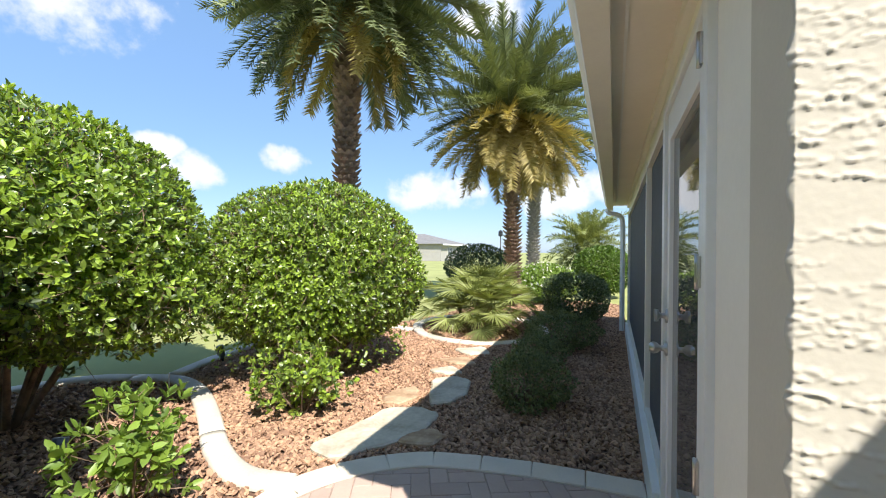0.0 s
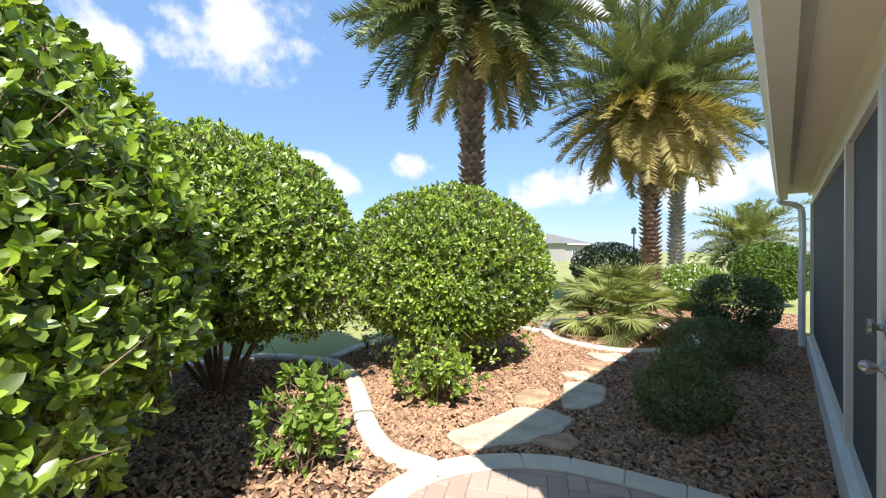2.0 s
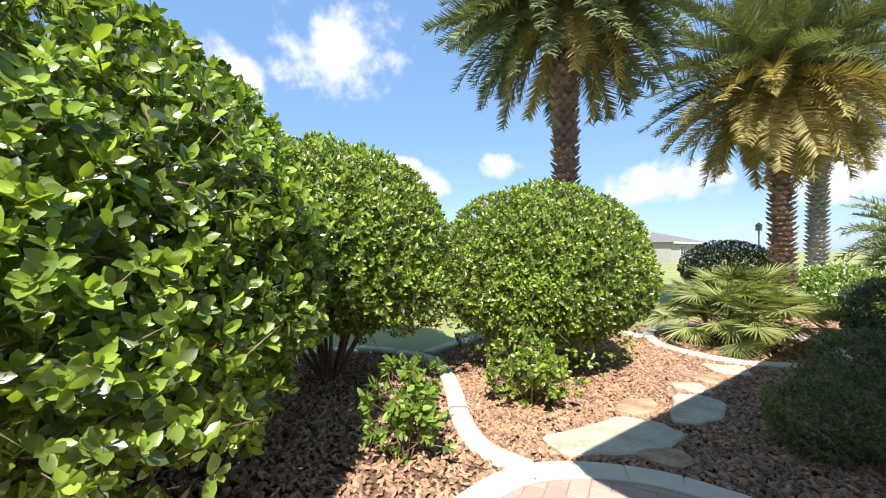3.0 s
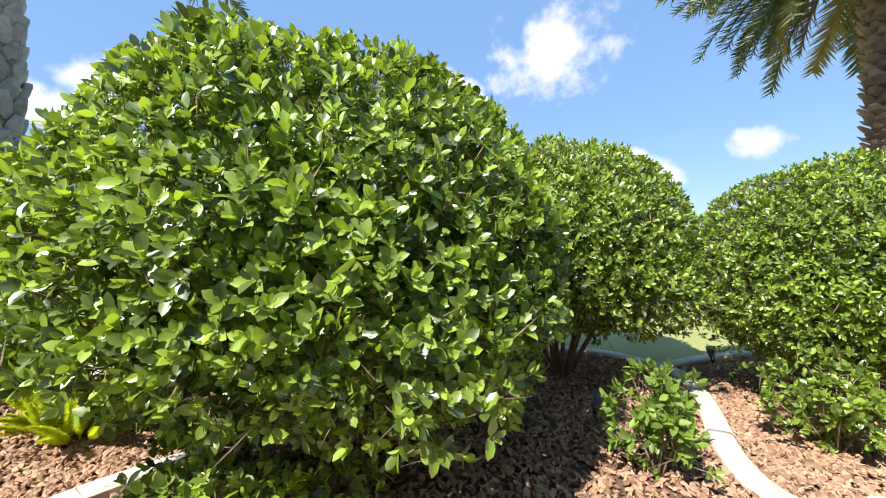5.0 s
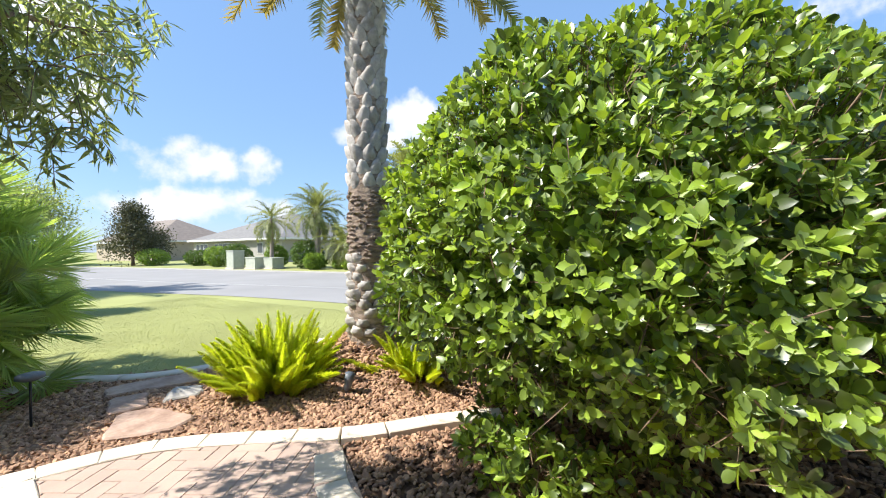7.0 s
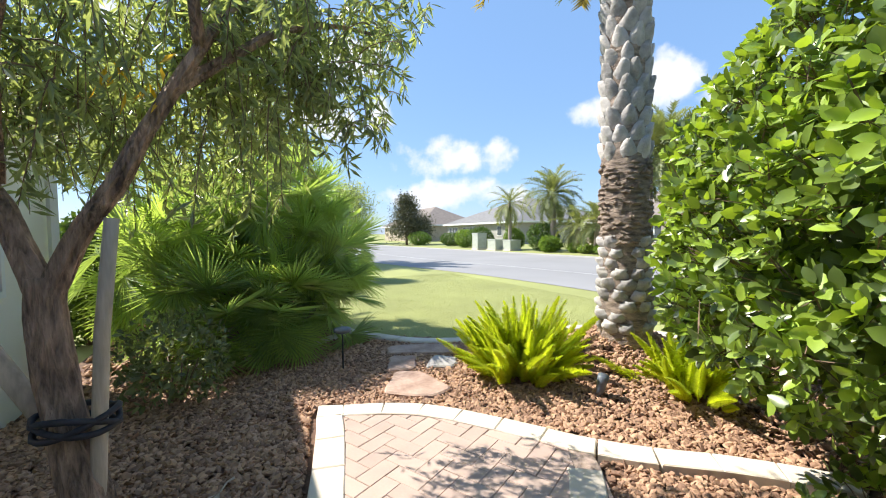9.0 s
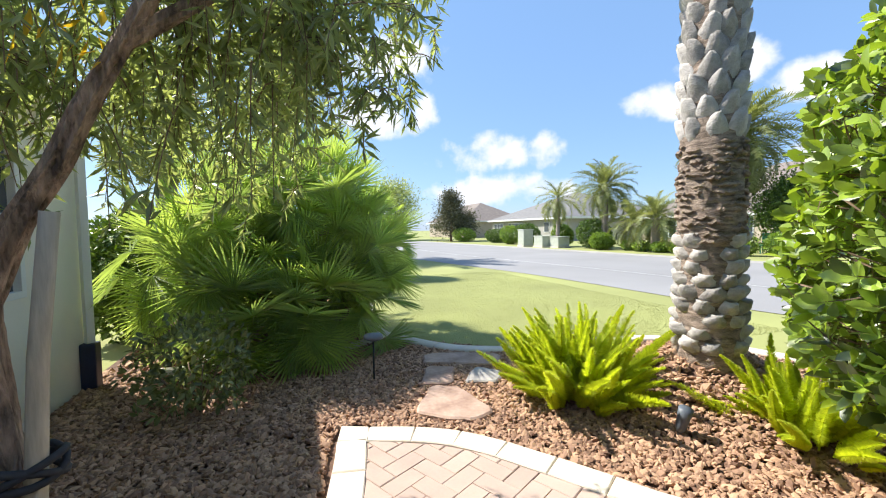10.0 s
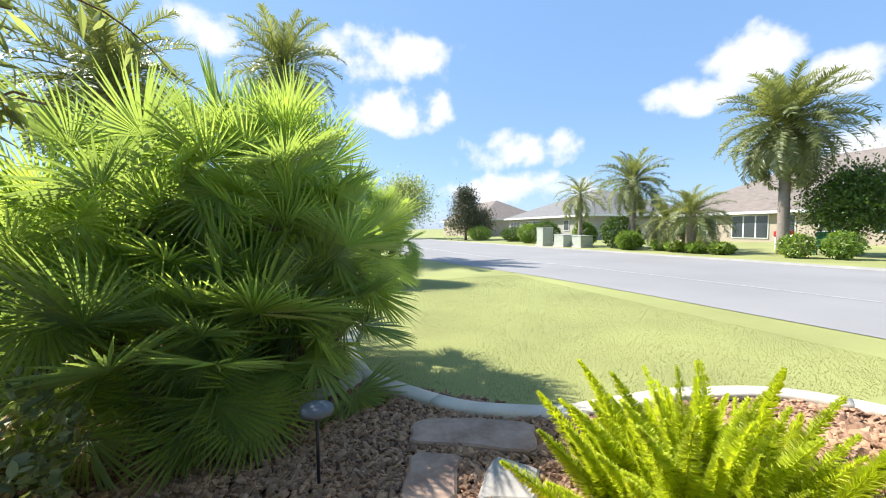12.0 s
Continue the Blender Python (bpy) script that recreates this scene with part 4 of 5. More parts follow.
def boots_mesh(rng, r0, r1, z0, z1, step, around, size):
    """Spiral of cut leaf bases round a trunk, joined."""
    z, a, P, N, S = z0, 0.0, [], [], []
    k = 0
    while z < z1:
        r = r0 + (r1 - r0) * (z - z0) / (z1 - z0)
        for i in range(around):
            b = (i + 0.5 * (k % 2)) * 2 * math.pi / around + rng.uniform(-.06, .06)
            P.append((math.cos(b) * r * 0.97, math.sin(b) * r * 0.97, z + rng.uniform(-.01, .01)))
            N.append((math.cos(b), math.sin(b), 0))
            S.append(size * rng.uniform(0.85, 1.15))
        z += step
        k += 1
    P, N, S = np.array(P), np.array(N), np.array(S)
    tm = (np.array([[-.42, 0, 0], [.42, 0, 0], [-.5, .5, .22], [.5, .5, .22], [0, .55, .42], [-.2, 1, .5], [.2, 1, .5], [0, .1, .1]], float),
          np.array([[2, 4, 5, 2], [4, 3, 6, 4]])[:0], np.array([[0, 7, 2], [7, 4, 2], [7, 1, 3], [7, 3, 4], [2, 4, 5], [4, 3, 6], [4, 6, 5]]))
    ax = N * 0.42 + np.array([0, 0, 1.0])
    return leaves(P, ax, N, S, S * 0.95, tm)


def feather_palm(name, label, at, height, r, scale, count, old, seed, lean=0.0, group="", elev=(80, -38), detail=True, fr=FR, bark=BOOT_FAR):
    rng = np.random.default_rng(seed)
    e = thing(name, label, "palm tree", at, 0, group)
    line = np.array([(lean * (z / height) ** 2, 0, z) for z in np.linspace(-0.05, height, 12)])
    trunk = tube("trunk", line, np.linspace(r * 1.12, r * 0.95, 12), 14, bark, e, rough=0.06, seed=seed)
    if detail:
        V, q, t = boots_mesh(rng, r * 1.05, r * 0.98, 0.1, height - 0.05, 0.105, 9, 0.17)
        V[:, 0] += lean * (np.clip(V[:, 2], 0, height) / height) ** 2
        part("boot_cladding", mesh_of("boot_cladding", V, [q, t], bark), bark, trunk)
    n_old = int(count * old)
    for i in range(count):
        f = i / (count - 1)
        el = elev[0] + (elev[1] - elev[0]) * f ** 0.85 + rng.uniform(-7, 7)
        az = i * 137.508 + rng.uniform(-14, 14)
        is_old = i >= count - n_old
        me = (FR_OLD[rng.integers(2)] if is_old and fr is FR else fr[min(len(fr) - 1, int(f * len(fr) * 0.999))])
        ob = part("frond", me, None, e)
        s = scale * rng.uniform(0.85, 1.1) * (0.8 if f < 0.12 else 1)
        ob.matrix_basis = Matrix.Translation((lean, 0, height - 0.02 + 0.25 * scale * (0.5 - f))) @ pose(0, 0, 0, 0, 0, az) @ pose(0, 0, 0, rng.uniform(-25, 25), -el, 0) @ Matrix.Scale(s, 4)
    return e


feather_palm("feather_palm", "tall feather palm with a rough boot-covered trunk behind the round shrub", (-4.38, 5.72, 0), 6.05, 0.12, 1.15, 220, 0.06, 21, 0.0, "tall palms of the garden", (74, -44), bark=BOOT_BROWN)
feather_palm("feather_palm", "tall feather palm with yellowing lower fronds", (-2.48, 10.37, 0), 5.2, 0.12, 1.22, 170, 0.36, 22, -0.1, "tall palms of the garden", (84, -52), bark=BOOT_BROWN)
feather_palm("feather_palm", "slim pale-trunked palm behind another palm", (-2.46, 13.1, 0), 5.3, 0.11, 1.1, 110, 0.25, 23, 0.1, "tall palms of the garden", (85, -54), bark=BOOT)
feather_palm("feather_palm", "short spreading pale green palm beyond the shrubs", (-0.99, 17.0, 0), 1.7, 0.2, 0.95, 80, 0.0, 24, 0, "", (80, -20), fr=FR_PALE)

# palm by the patio with a thick trunk, its leaf bases as single pieces
TP = (-3.33, -3.43)
TPZ = float(rise(*TP)) - 0.02
ppalm = thing("feather_palm", "tall palm with a thick trunk of grey cut leaf bases", "palm tree", (*TP, TPZ), 0, "tall palms of the garden")
zz = np.linspace(-0.15, 5.3, 40)
rr = np.interp(zz, [-0.15, 0.1, 0.8, 1.0, 1.55, 1.75, 5.3], [0.26, 0.225, 0.205, 0.215, 0.21, 0.19, 0.185])
ptrunk = tube("trunk", np.stack([zz * 0, zz * 0, zz], -1), rr, 28, FIBRE, ppalm, "brown fibrous palm trunk", 0.07, 3)


def boot_piece(name, w, h, d, point, seed):
    """A cut leaf base: thick shield, outward along +x."""
    prof = [(0.0, 0.55, 0.0), (0.32, 1.0, 0.6), (0.6, 0.86, 1.0), (0.86, 0.48 + point * 0.2, 1.0), (1.0, point, 0.8)]
    V, n, rb = [], 5, np.random.default_rng(seed)
    for t, ww, dd in prof:
        for u, o in ((-1, 0), (-0.62, 0.66), (0, 1.0), (0.62, 0.66), (1, 0)):
            V.append((dd * d * o * rb.uniform(0.82, 1.12) + (0.0 if o else -0.02), u * ww * w / 2 * rb.uniform(0.92, 1.08), t * h + h * rb.uniform(-0.05, 0.05) * (t > 0)))
    i, j = np.arange(len(prof) - 1)[:, None] * n, np.arange(n - 1)[None]
    F = np.stack([i + j, i + j + 1, i + n + j + 1, i + n + j], -1).reshape(-1, 4)
    k = (len(prof) - 1) * n
    V.append((-0.03, 0, h * 0.9))
    c = len(V) - 1
    T = np.array([(k + q, k + q + 1, c) for q in range(n - 1)])
    return mesh_of(name, V, [F, T], BOOT, True)


B_LOW = [boot_piece("leaf_base", 0.165, 0.115, 0.055, 0.6, 1), boot_piece("leaf_base", 0.17, 0.105, 0.05, 0.7, 2), boot_piece("leaf_base", 0.155, 0.11, 0.05, 0.75, 3), boot_piece("leaf_base", 0.165, 0.1, 0.055, 0.65, 4)]
B_HIGH = [boot_piece("leaf_base", 0.165, 0.2, 0.028, 0.2, 5), boot_piece("leaf_base", 0.155, 0.19, 0.03, 0.32, 6), boot_piece("leaf_base", 0.16, 0.18, 0.032, 0.4, 7), boot_piece("leaf_base", 0.165, 0.2, 0.028, 0.26, 8)]
rng0 = np.random.default_rng(40)
z, k = 0.02, 0
while z < 4.9:
    low, mid = z < 0.88, 0.88 <= z < 1.58
    r = float(np.interp(z, zz, rr))
    if not mid:
        m = 8 if low else 8
        for i in range(m):
            if low and rng0.random() < 0.07:
                continue
            b = (i + 0.5 * (k % 2)) * 360 / m + rng0.uniform(-4, 4)
            ob = part("leaf_base", (B_LOW if low else B_HIGH)[rng0.integers(4)], None, ptrunk)
            ca, sa = math.cos(radians(b)), math.sin(radians(b))
            ob.matrix_basis = pose(ca * (r - 0.01), sa * (r - 0.01), z, 0, 0, b) @ pose(0, 0, 0, rng0.uniform(-12, 12), rng0.uniform(3, 12) if low else rng0.uniform(7, 15), 0) @ Matrix.Scale(rng0.uniform(0.92, 1.1), 4)
    z += 0.098 if low else (0.14 if not mid else 0.1)
    k += 1
# shredded old fibre rings in the middle zone
pieces = []
for z in np.arange(0.86, 1.62, 0.045):
    r = float(np.interp(z, zz, rr))
    for i in range(11):
        b = rng0.uniform(0, 2 * math.pi)
        w = rng0.uniform(0.2, 0.5)
        a = np.linspace(b - w / 2, b + w / 2, 5)
        pieces.append(sweep(np.stack([np.cos(a) * (r + 0.012), np.sin(a) * (r + 0.012), z + rng0.normal(0, 0.008, 5)], -1), rng0.uniform(0.008, 0.02) * np.array([0.4, 1, 1.1, 1, 0.4]), 5))
V, F = joined(pieces)
part("fibre_band", mesh_of("fibre_band", V, F, FIBRE), FIBRE, ptrunk)
for i in range(80):
    f = i / 79
    ob = part("frond", FR[min(2, int(f * 3))] if i < 70 else FR_OLD[i % 2], None, ppalm)
    ob.matrix_basis = Matrix.Translation((0, 0, 5.2 - 0.3 * f)) @ pose(0, 0, 0, 0, 0, i * 137.508) @ pose(0, 0, 0, rng0.uniform(-20, 20), -(82 - 100 * f ** 0.85) + rng0.uniform(-6, 6), 0) @ Matrix.Scale(1.1 * rng0.uniform(0.9, 1.1), 4)


# ---- fan palms ----
def fan_mesh(name, radius, petiole, segs, spread, material, seed, bend=0.7, split=0.4):
    """A fan leaf: stalk along +x, a blade of folded rays at its end that bends down."""
    rng = np.random.default_rng(seed)
    pieces = [sweep(np.array([(0, 0, 0), (petiole * 0.5, 0, 0.015), (petiole, 0, 0)]), [0.009, 0.007, 0.005], 4)]
    a = np.linspace(-spread, spread, segs) + rng.normal(0, 0.012, segs)
    L = radius * (1 - 0.2 * (np.abs(a) / spread) ** 2) * rng.uniform(0.92, 1.05, segs)
    cb, sb = math.cos(bend), math.sin(bend)
    lift = rng.normal(0, 0.05, segs) + 0.12 * np.abs(np.sin(a))
    ax = np.stack([np.cos(a) * cb + lift * sb, np.sin(a), -np.cos(a) * sb + lift * cb], -1)
    w = 2 * spread / segs * radius * split * 1.0
    tm = (np.array([[0, 0, 0], [-.5, split, .45], [0, split, -.1], [.5, split, .45], [-.3, .74, .26], [0, .74, -.1], [.3, .74, .26], [0, 1, -.35]], float),
          np.array([[1, 2, 5, 4], [2, 3, 6, 5]]), np.array([[0, 2, 1], [0, 3, 2], [4, 5, 7], [5, 6, 7]]))
    pieces.append(leaves(np.tile([petiole, 0, 0], (segs, 1)).astype(float), ax, np.tile([sb, 0, cb], (segs, 1)) + rng.normal(0, 0.12, (segs, 3)), L, np.full(segs, w), tm))
    V, F = joined(pieces)
    return mesh_of(name, V, F, material)


FANS = [fan_mesh("fan_leaf", 0.54, 0.5, 36, 1.7, FAN, 6, 0.08), fan_mesh("fan_leaf", 0.5, 0.5, 36, 1.95, FAN, 1, 0.5), fan_mesh("fan_leaf", 0.46, 0.6, 32, 1.8, FAN, 2, 0.85), fan_mesh("fan_leaf", 0.52, 0.45, 36, 1.75, FAN, 3, 1.1)]
FANS_PALE = [fan_mesh("fan_leaf", 0.42, 0.5, 24, 1.7, FAN_LIGHT, 4), fan_mesh("fan_leaf", 0.4, 0.6, 22, 1.5, FAN_LIGHT, 5)]


def fan_palm(label, at, crowns, leaves_each, meshes, seed, scale=1.0, group="", low=-35, stem_r=0.07):
    """Clump of short stems, each with a head of fan leaves. crowns: (x, y, height)."""
    rng = np.random.default_rng(seed)
    e = thing("fan_palm", label, "palm", at, 0, group)
    for cx, cy, ch in crowns:
        tube("stem", spline([(cx * 0.4, cy * 0.4, -0.03), (cx * 0.8, cy * 0.8, ch * 0.5), (cx, cy, ch)], 0.15), stem_r, 8, FIBRE, e, rough=0.15, seed=seed)
        for i in range(leaves_each):
            f = i / leaves_each
            el = 82 + (low - 82) * f ** 0.8 + rng.uniform(-9, 9)
            ob = part("fan_leaf", meshes[0 if f < 0.4 else 1 + rng.integers(len(meshes) - 1)], None, e)
            ob.matrix_basis = Matrix.Translation((cx, cy, ch)) @ pose(0, 0, 0, 0, 0, i * 137.5 + rng.uniform(-20, 20)) @ pose(0, 0, 0, rng.uniform(-30, 30), -el, 0) @ Matrix.Scale(scale * rng.uniform(0.8, 1.12), 4)
    return e


fan_palm("dense green clumping fan palm with stiff spiky leaves beside the kerb", (-0.5, -6.65, 0), [(0.1, 0.1, 1.5), (-0.5, 0.3, 0.95), (0.6, 0.4, 0.95), (0.1, 0.7, 0.55), (-0.75, -0.2, 1.05), (0.35, -0.3, 1.9), (-0.2, -0.4, 1.95), (1.0, -0.1, 1.4), (0.9, 0.6, 0.55), (-0.35, 0.55, 0.5), (-0.1, 0.35, 1.15), (1.3, 0.3, 0.9), (-0.5, -0.5, 1.5), (1.25, 0.6, 1.1), (0.75, 0.5, 1.5), (0.1, 0.95, 0.42), (0.6, 1.0, 0.4), (-0.15, 0.1, 1.7)], 17, FANS, 51, 1.02, "fan palms", -48)
fan_palm("fan palm clump at the lawn's far edge", (-2.55, -13.2, 0), [(0, 0, 1.5), (0.8, 0.3, 1.2), (-0.3, 0.4, 0.8), (0.5, -0.4, 1.9)], 30, FANS, 53, 1.1, "fan palms", -45)
fan_palm("pale sunlit saw palmetto inside the round island kerb", (-2.3, 6.95, 0), [(0, 0, 0.5), (0.4, 0.1, 0.3), (-0.4, 0.1, 0.35), (0.1, -0.4, 0.22), (0.2, 0.4, 0.5)], 24, FANS_PALE, 54, 1.0, "", -8, 0.04)


# ---- foxtail ferns ----
def plume_mesh(name, length, radius, seed, n=1000):
    rng = np.random.default_rng(seed)
    t = np.linspace(0, 1, 10)
    line = np.stack([length * t, 0 * t, -0.16 * length * t ** 2.2], -1)
    pieces = [sweep(line, np.linspace(0.006, 0.002, 10), 4)]
    s = rng.uniform(0.06, 1.0, n)
    P = np.stack([s * length, s * 0, -0.16 * length * s ** 2.2], -1)
    b = rng.uniform(0, 2 * np.pi, n)
    ax = np.stack([np.full(n, 0.55), np.cos(b), np.sin(b)], -1)
    L = radius * 1.5 * (1 - 0.82 * s ** 2.4) * np.clip(s * 6, 0.3, 1) * rng.uniform(0.8, 1.15, n)
    pieces.append(leaves(P, ax, np.cross(ax, [0.2, 0.5, 0.6]), L, np.full(n, 0.006), LEAF_PLAIN))
    V, F = joined(pieces)
    return mesh_of(name, V, F, FERN)


PLUMES = [plume_mesh("plume", 0.38, 0.032, 1), plume_mesh("plume", 0.3, 0.03, 2), plume_mesh("plume", 0.46, 0.034, 3)]


def foxtail(label, at, count, seed, scale=1.0, lean=(0, 0)):
    rng = np.random.default_rng(seed)
    e = thing("foxtail_fern", label, "fern", (at[0], at[1], float(rise(*at)) - 0.01), 0, "foxtail ferns")
    for i in range(count):
        f = i / count
        el = 88 - 54 * f ** 0.95 + rng.uniform(-10, 10)
        a = i * 137.5 + rng.uniform(-20, 20)
        ob = part("plume", PLUMES[rng.integers(3)], None, e)
        r = rng.uniform(0.03, 0.42) * (0.35 + 0.65 * f)
        ob.matrix_basis = Matrix.Translation((math.cos(radians(a)) * r + lean[0] * f, math.sin(radians(a)) * r + lean[1] * f, 0)) @ pose(0, 0, 0, 0, 0, a) @ pose(0, 0, 0, rng.uniform(-60, 60), -el, rng.uniform(-18, 18)) @ Matrix.Scale(scale * rng.uniform(0.7, 1.2), 4)


foxtail("bright lime foxtail fern with plume-like fronds", (-2.44, -3.88), 210, 61, 1.38)
foxtail("bright lime foxtail fern beside the palm trunk", (-3.28, -2.76), 85, 62, 1.05)

# ---- clipped round shrubs ----
shrub("round_shrub", "huge glossy green clipped round shrub beside the patio", (-3.2, -0.86, 0), 1.8, 1.76, 0.85, 1.14, 74000, 0.08, LEAF, 71, LEAF_ROUND, 15, 0.45, "clipped round shrubs", 0.05, 0.95, stem_r=0.04, whorls=True, thin=0.6,
      lobes=[(0.75, 0.5, 0.82, 0.95, 0.6, 0.42, 8000), (1.15, -0.47, 0.28, 0.27, 0.25, 0.26, 900), (1.27, -0.18, 0.25, 0.3, 0.24, 0.24, 900), (1.05, 0.25, 0.2, 0.25, 0.2, 0.2, 500)])
shrub("round_shrub", "large clipped round shrub with bare dark stems below", (-4.45, 1.5, 0), 1.4, 1.25, 0.85, 1.4, 52000, 0.07, LEAF, 72, LEAF_MID, 12, 0.55, "clipped round shrubs", 0.05, 0.95, stem_r=0.028, spread=0.42, whorls=True, thin=0.4,
      lobes=[(0.5, 0.42, 1.0, 0.85, 0.62, 0.48, 15000)])
shrub("round_shrub", "dome-shaped clipped shrub in the river rock bed", (-3.27, 3.75, 0), 1.26, 1.1, 0.85, 1.15, 56000, 0.058, LEAF, 73, LEAF_MID, 6, 0.4, "clipped round shrubs", 0.03, 0.92, skirt=1500, whorls=True)
shrub("shrub_sprig", "low leafy shoots in front of the round shrub", (-2.5, 2.68, 0), 0.35, 0.32, 0.27, 0.33, 2300, 0.066, LEAF, 74, LEAF_ROUND, 7, 0.15, inner=False, lump=0.4, stem_r=0.009, whorls=True)
shrub("leafy_shrub", "small light green broad-leaved shrub by the kerb", (-2.37, 1.28, 0), 0.25, 0.28, 0.32, 0.37, 900, 0.09, LEAF_SOFT, 75, LEAF_MID, 8, 0.2, lump=0.5, inner=False, stem_r=0.009, whorls=True)
shrub("low_shrub", "small fine-leaved dark shrub in the house shade", (-0.72, 3.72, 0), 0.34, 0.26, 0.26, 0.24, 5000, 0.035, LEAF_GREY, 76, LEAF_PLAIN, 5, 0.1, "low dark shrubs", 0.3, inner=False)
shrub("low_shrub", "wider fine-leaved dark shrub in the house shade", (-0.75, 6.15, 0), 0.5, 0.27, 0.28, 0.26, 7000, 0.04, LEAF_GREY, 77, LEAF_PLAIN, 5, 0.1, "low dark shrubs", 0.3, inner=False)
shrub("low_shrub", "small fine-leaved dark shrub between two others", (-0.85, 4.95, 0), 0.3, 0.2, 0.2, 0.2, 3000, 0.035, LEAF_GREY, 70, LEAF_PLAIN, 5, 0.1, "low dark shrubs", 0.3, inner=False)
shrub("box_shrub", "clipped dark box-shaped shrub near the house corner", (-0.75, 8.7, 0), 0.66, 0.5, 0.45, 0.5, 7000, 0.05, LEAF_DARK, 78, LEAF_PLAIN, 5, 0.15, flat=0.7)
shrub("tall_shrub", "tall dark green shrub beyond the house corner", (1.75, -7.6, 0), 0.6, 0.8, 0.8, 0.85, 5000, 0.08, LEAF_FAR, 83, LEAF_PLAIN, 5, 0.4, lump=0.2)
shrub("tall_shrub", "tall green shrub further behind the fan palm", (1.2, -9.6, 0), 0.9, 0.7, 0.7, 0.75, 5000, 0.09, LEAF_FAR, 84, LEAF_PLAIN, 5, 0.4, lump=0.2)
shrub("round_shrub", "distant dark clipped dome shrub", (-4.5, 13.6, 0), 1.25, 0.85, 0.8, 0.85, 9000, 0.07, LEAF_DARK, 79, LEAF_PLAIN, 4, 0.3)
shrub("flowering_shrub", "light green shrub dotted with white flowers", (-1.8, 11.4, 0), 0.9, 0.55, 0.5, 0.55, 6000, 0.07, LEAF_SOFT, 80, LEAF_PLAIN, 4, 0.2, lump=0.15)
fl = bpy.data.objects[[o.name for o in bpy.data.objects if o.name.startswith("flowering_shrub")][0]]
rf = np.random.default_rng(8)
Pf, Nf = shell(rf, 260, 0.92, 0.57, 0.5, 0.55, 0.01, 0.15, low=-0.1)
Vf, qf, tf = rosettes(rf, Pf, Nf, 0.06, 0.7, 4)
part("blossom", mesh_of("blossom", Vf, [tf], PETAL), PETAL, fl, "small white blossom")
shrub("round_shrub", "rounded green shrub beyond the house corner", (-0.35, 13.8, 0), 0.95, 0.75, 0.8, 0.9, 7000, 0.08, LEAF_FAR, 81, LEAF_PLAIN, 4, 0.3)
shrub("loose_shrub", "loose dark shrub in the tree's shade", (0.42, -4.75, 0), 0.38, 0.36, 0.3, 0.36, 1100, 0.065, LEAF_GREY, 82, LEAF_MID, 6, 0.2, lump=0.3, inner=False, stem_r=0.01)


# ---- weeping tree by the house wall ----
tree = thing("weeping_tree", "weeping narrow-leaved tree with twisted bark tied to a timber stake", "tree")
rt = np.random.default_rng(91)
BOUGHS = [([(0.33, -2.7, -0.05), (0.38, -2.73, 0.2), (0.45, -2.77, 0.475), (0.51, -2.81, 0.75), (0.55, -2.84, 1.03), (0.555, -2.85, 1.24)], 0.07, 0.056),
          ([(0.555, -2.85, 1.15), (0.64, -2.9, 1.37), (0.68, -2.92, 1.49), (0.78, -2.97, 1.68), (0.8, -2.9, 2.1), (0.65, -2.8, 2.5)], 0.043, 0.018),
          ([(0.545, -2.845, 1.16), (0.44, -2.815, 1.4), (0.305, -2.77, 1.6), (0.225, -2.745, 1.755), (0.11, -2.71, 1.95), (0.01, -2.68, 2.12)], 0.04, 0.022),
          ([(0.11, -2.71, 1.95), (-0.12, -2.75, 2.15), (-0.3, -2.8, 2.3), (-0.55, -2.9, 2.42), (-0.8, -3.05, 2.5)], 0.024, 0.007),
          ([(0.01, -2.68, 2.12), (-0.1, -2.8, 2.35), (-0.3, -2.9, 2.6)], 0.022, 0.007),
          ([(0.01, -2.68, 2.12), (0.05, -2.5, 2.4), (0.2, -2.3, 2.5)], 0.022, 0.007),
          ([(0.11, -2.71, 1.95), (-0.02, -3.1, 2.25), (-0.15, -3.5, 2.4), (-0.3, -3.75, 2.38)], 0.022, 0.006),
          ([(0.7, -2.93, 1.6), (0.6, -2.7, 2.0), (0.45, -2.5, 2.3)], 0.025, 0.008)]
for pts, a, b in BOUGHS:
    ln = spline(pts, 0.035)
    tube("trunk" if a > 0.06 else "limb", ln, np.linspace(a, b, len(ln)), 36, BARK, tree, rough=0.03, seed=int(a * 999), ridges=0.12)


def spray(rng, start, length, lean):
    """A hanging twig with narrow leaves."""
    t = np.linspace(0, 1, 6)
    line = start + np.stack([lean[0] * t, lean[1] * t, 0.12 * t - length * t ** 1.6], -1)
    n = int(length * 46) + 8
    s = rng.uniform(0.05, 1, n)
    P = np.stack([np.interp(s, t, line[:, i]) for i in range(3)], -1)
    ax = rng.normal(size=(n, 3)) * 0.7 + np.array([0, 0, -0.75])
    L = rng.uniform(0.055, 0.105, n)
    return [sweep(line, np.linspace(0.004, 0.0015, 6), 3), leaves(P, ax, rng.normal(size=(n, 3)), L, L * 0.2, LEAF_PLAIN)]


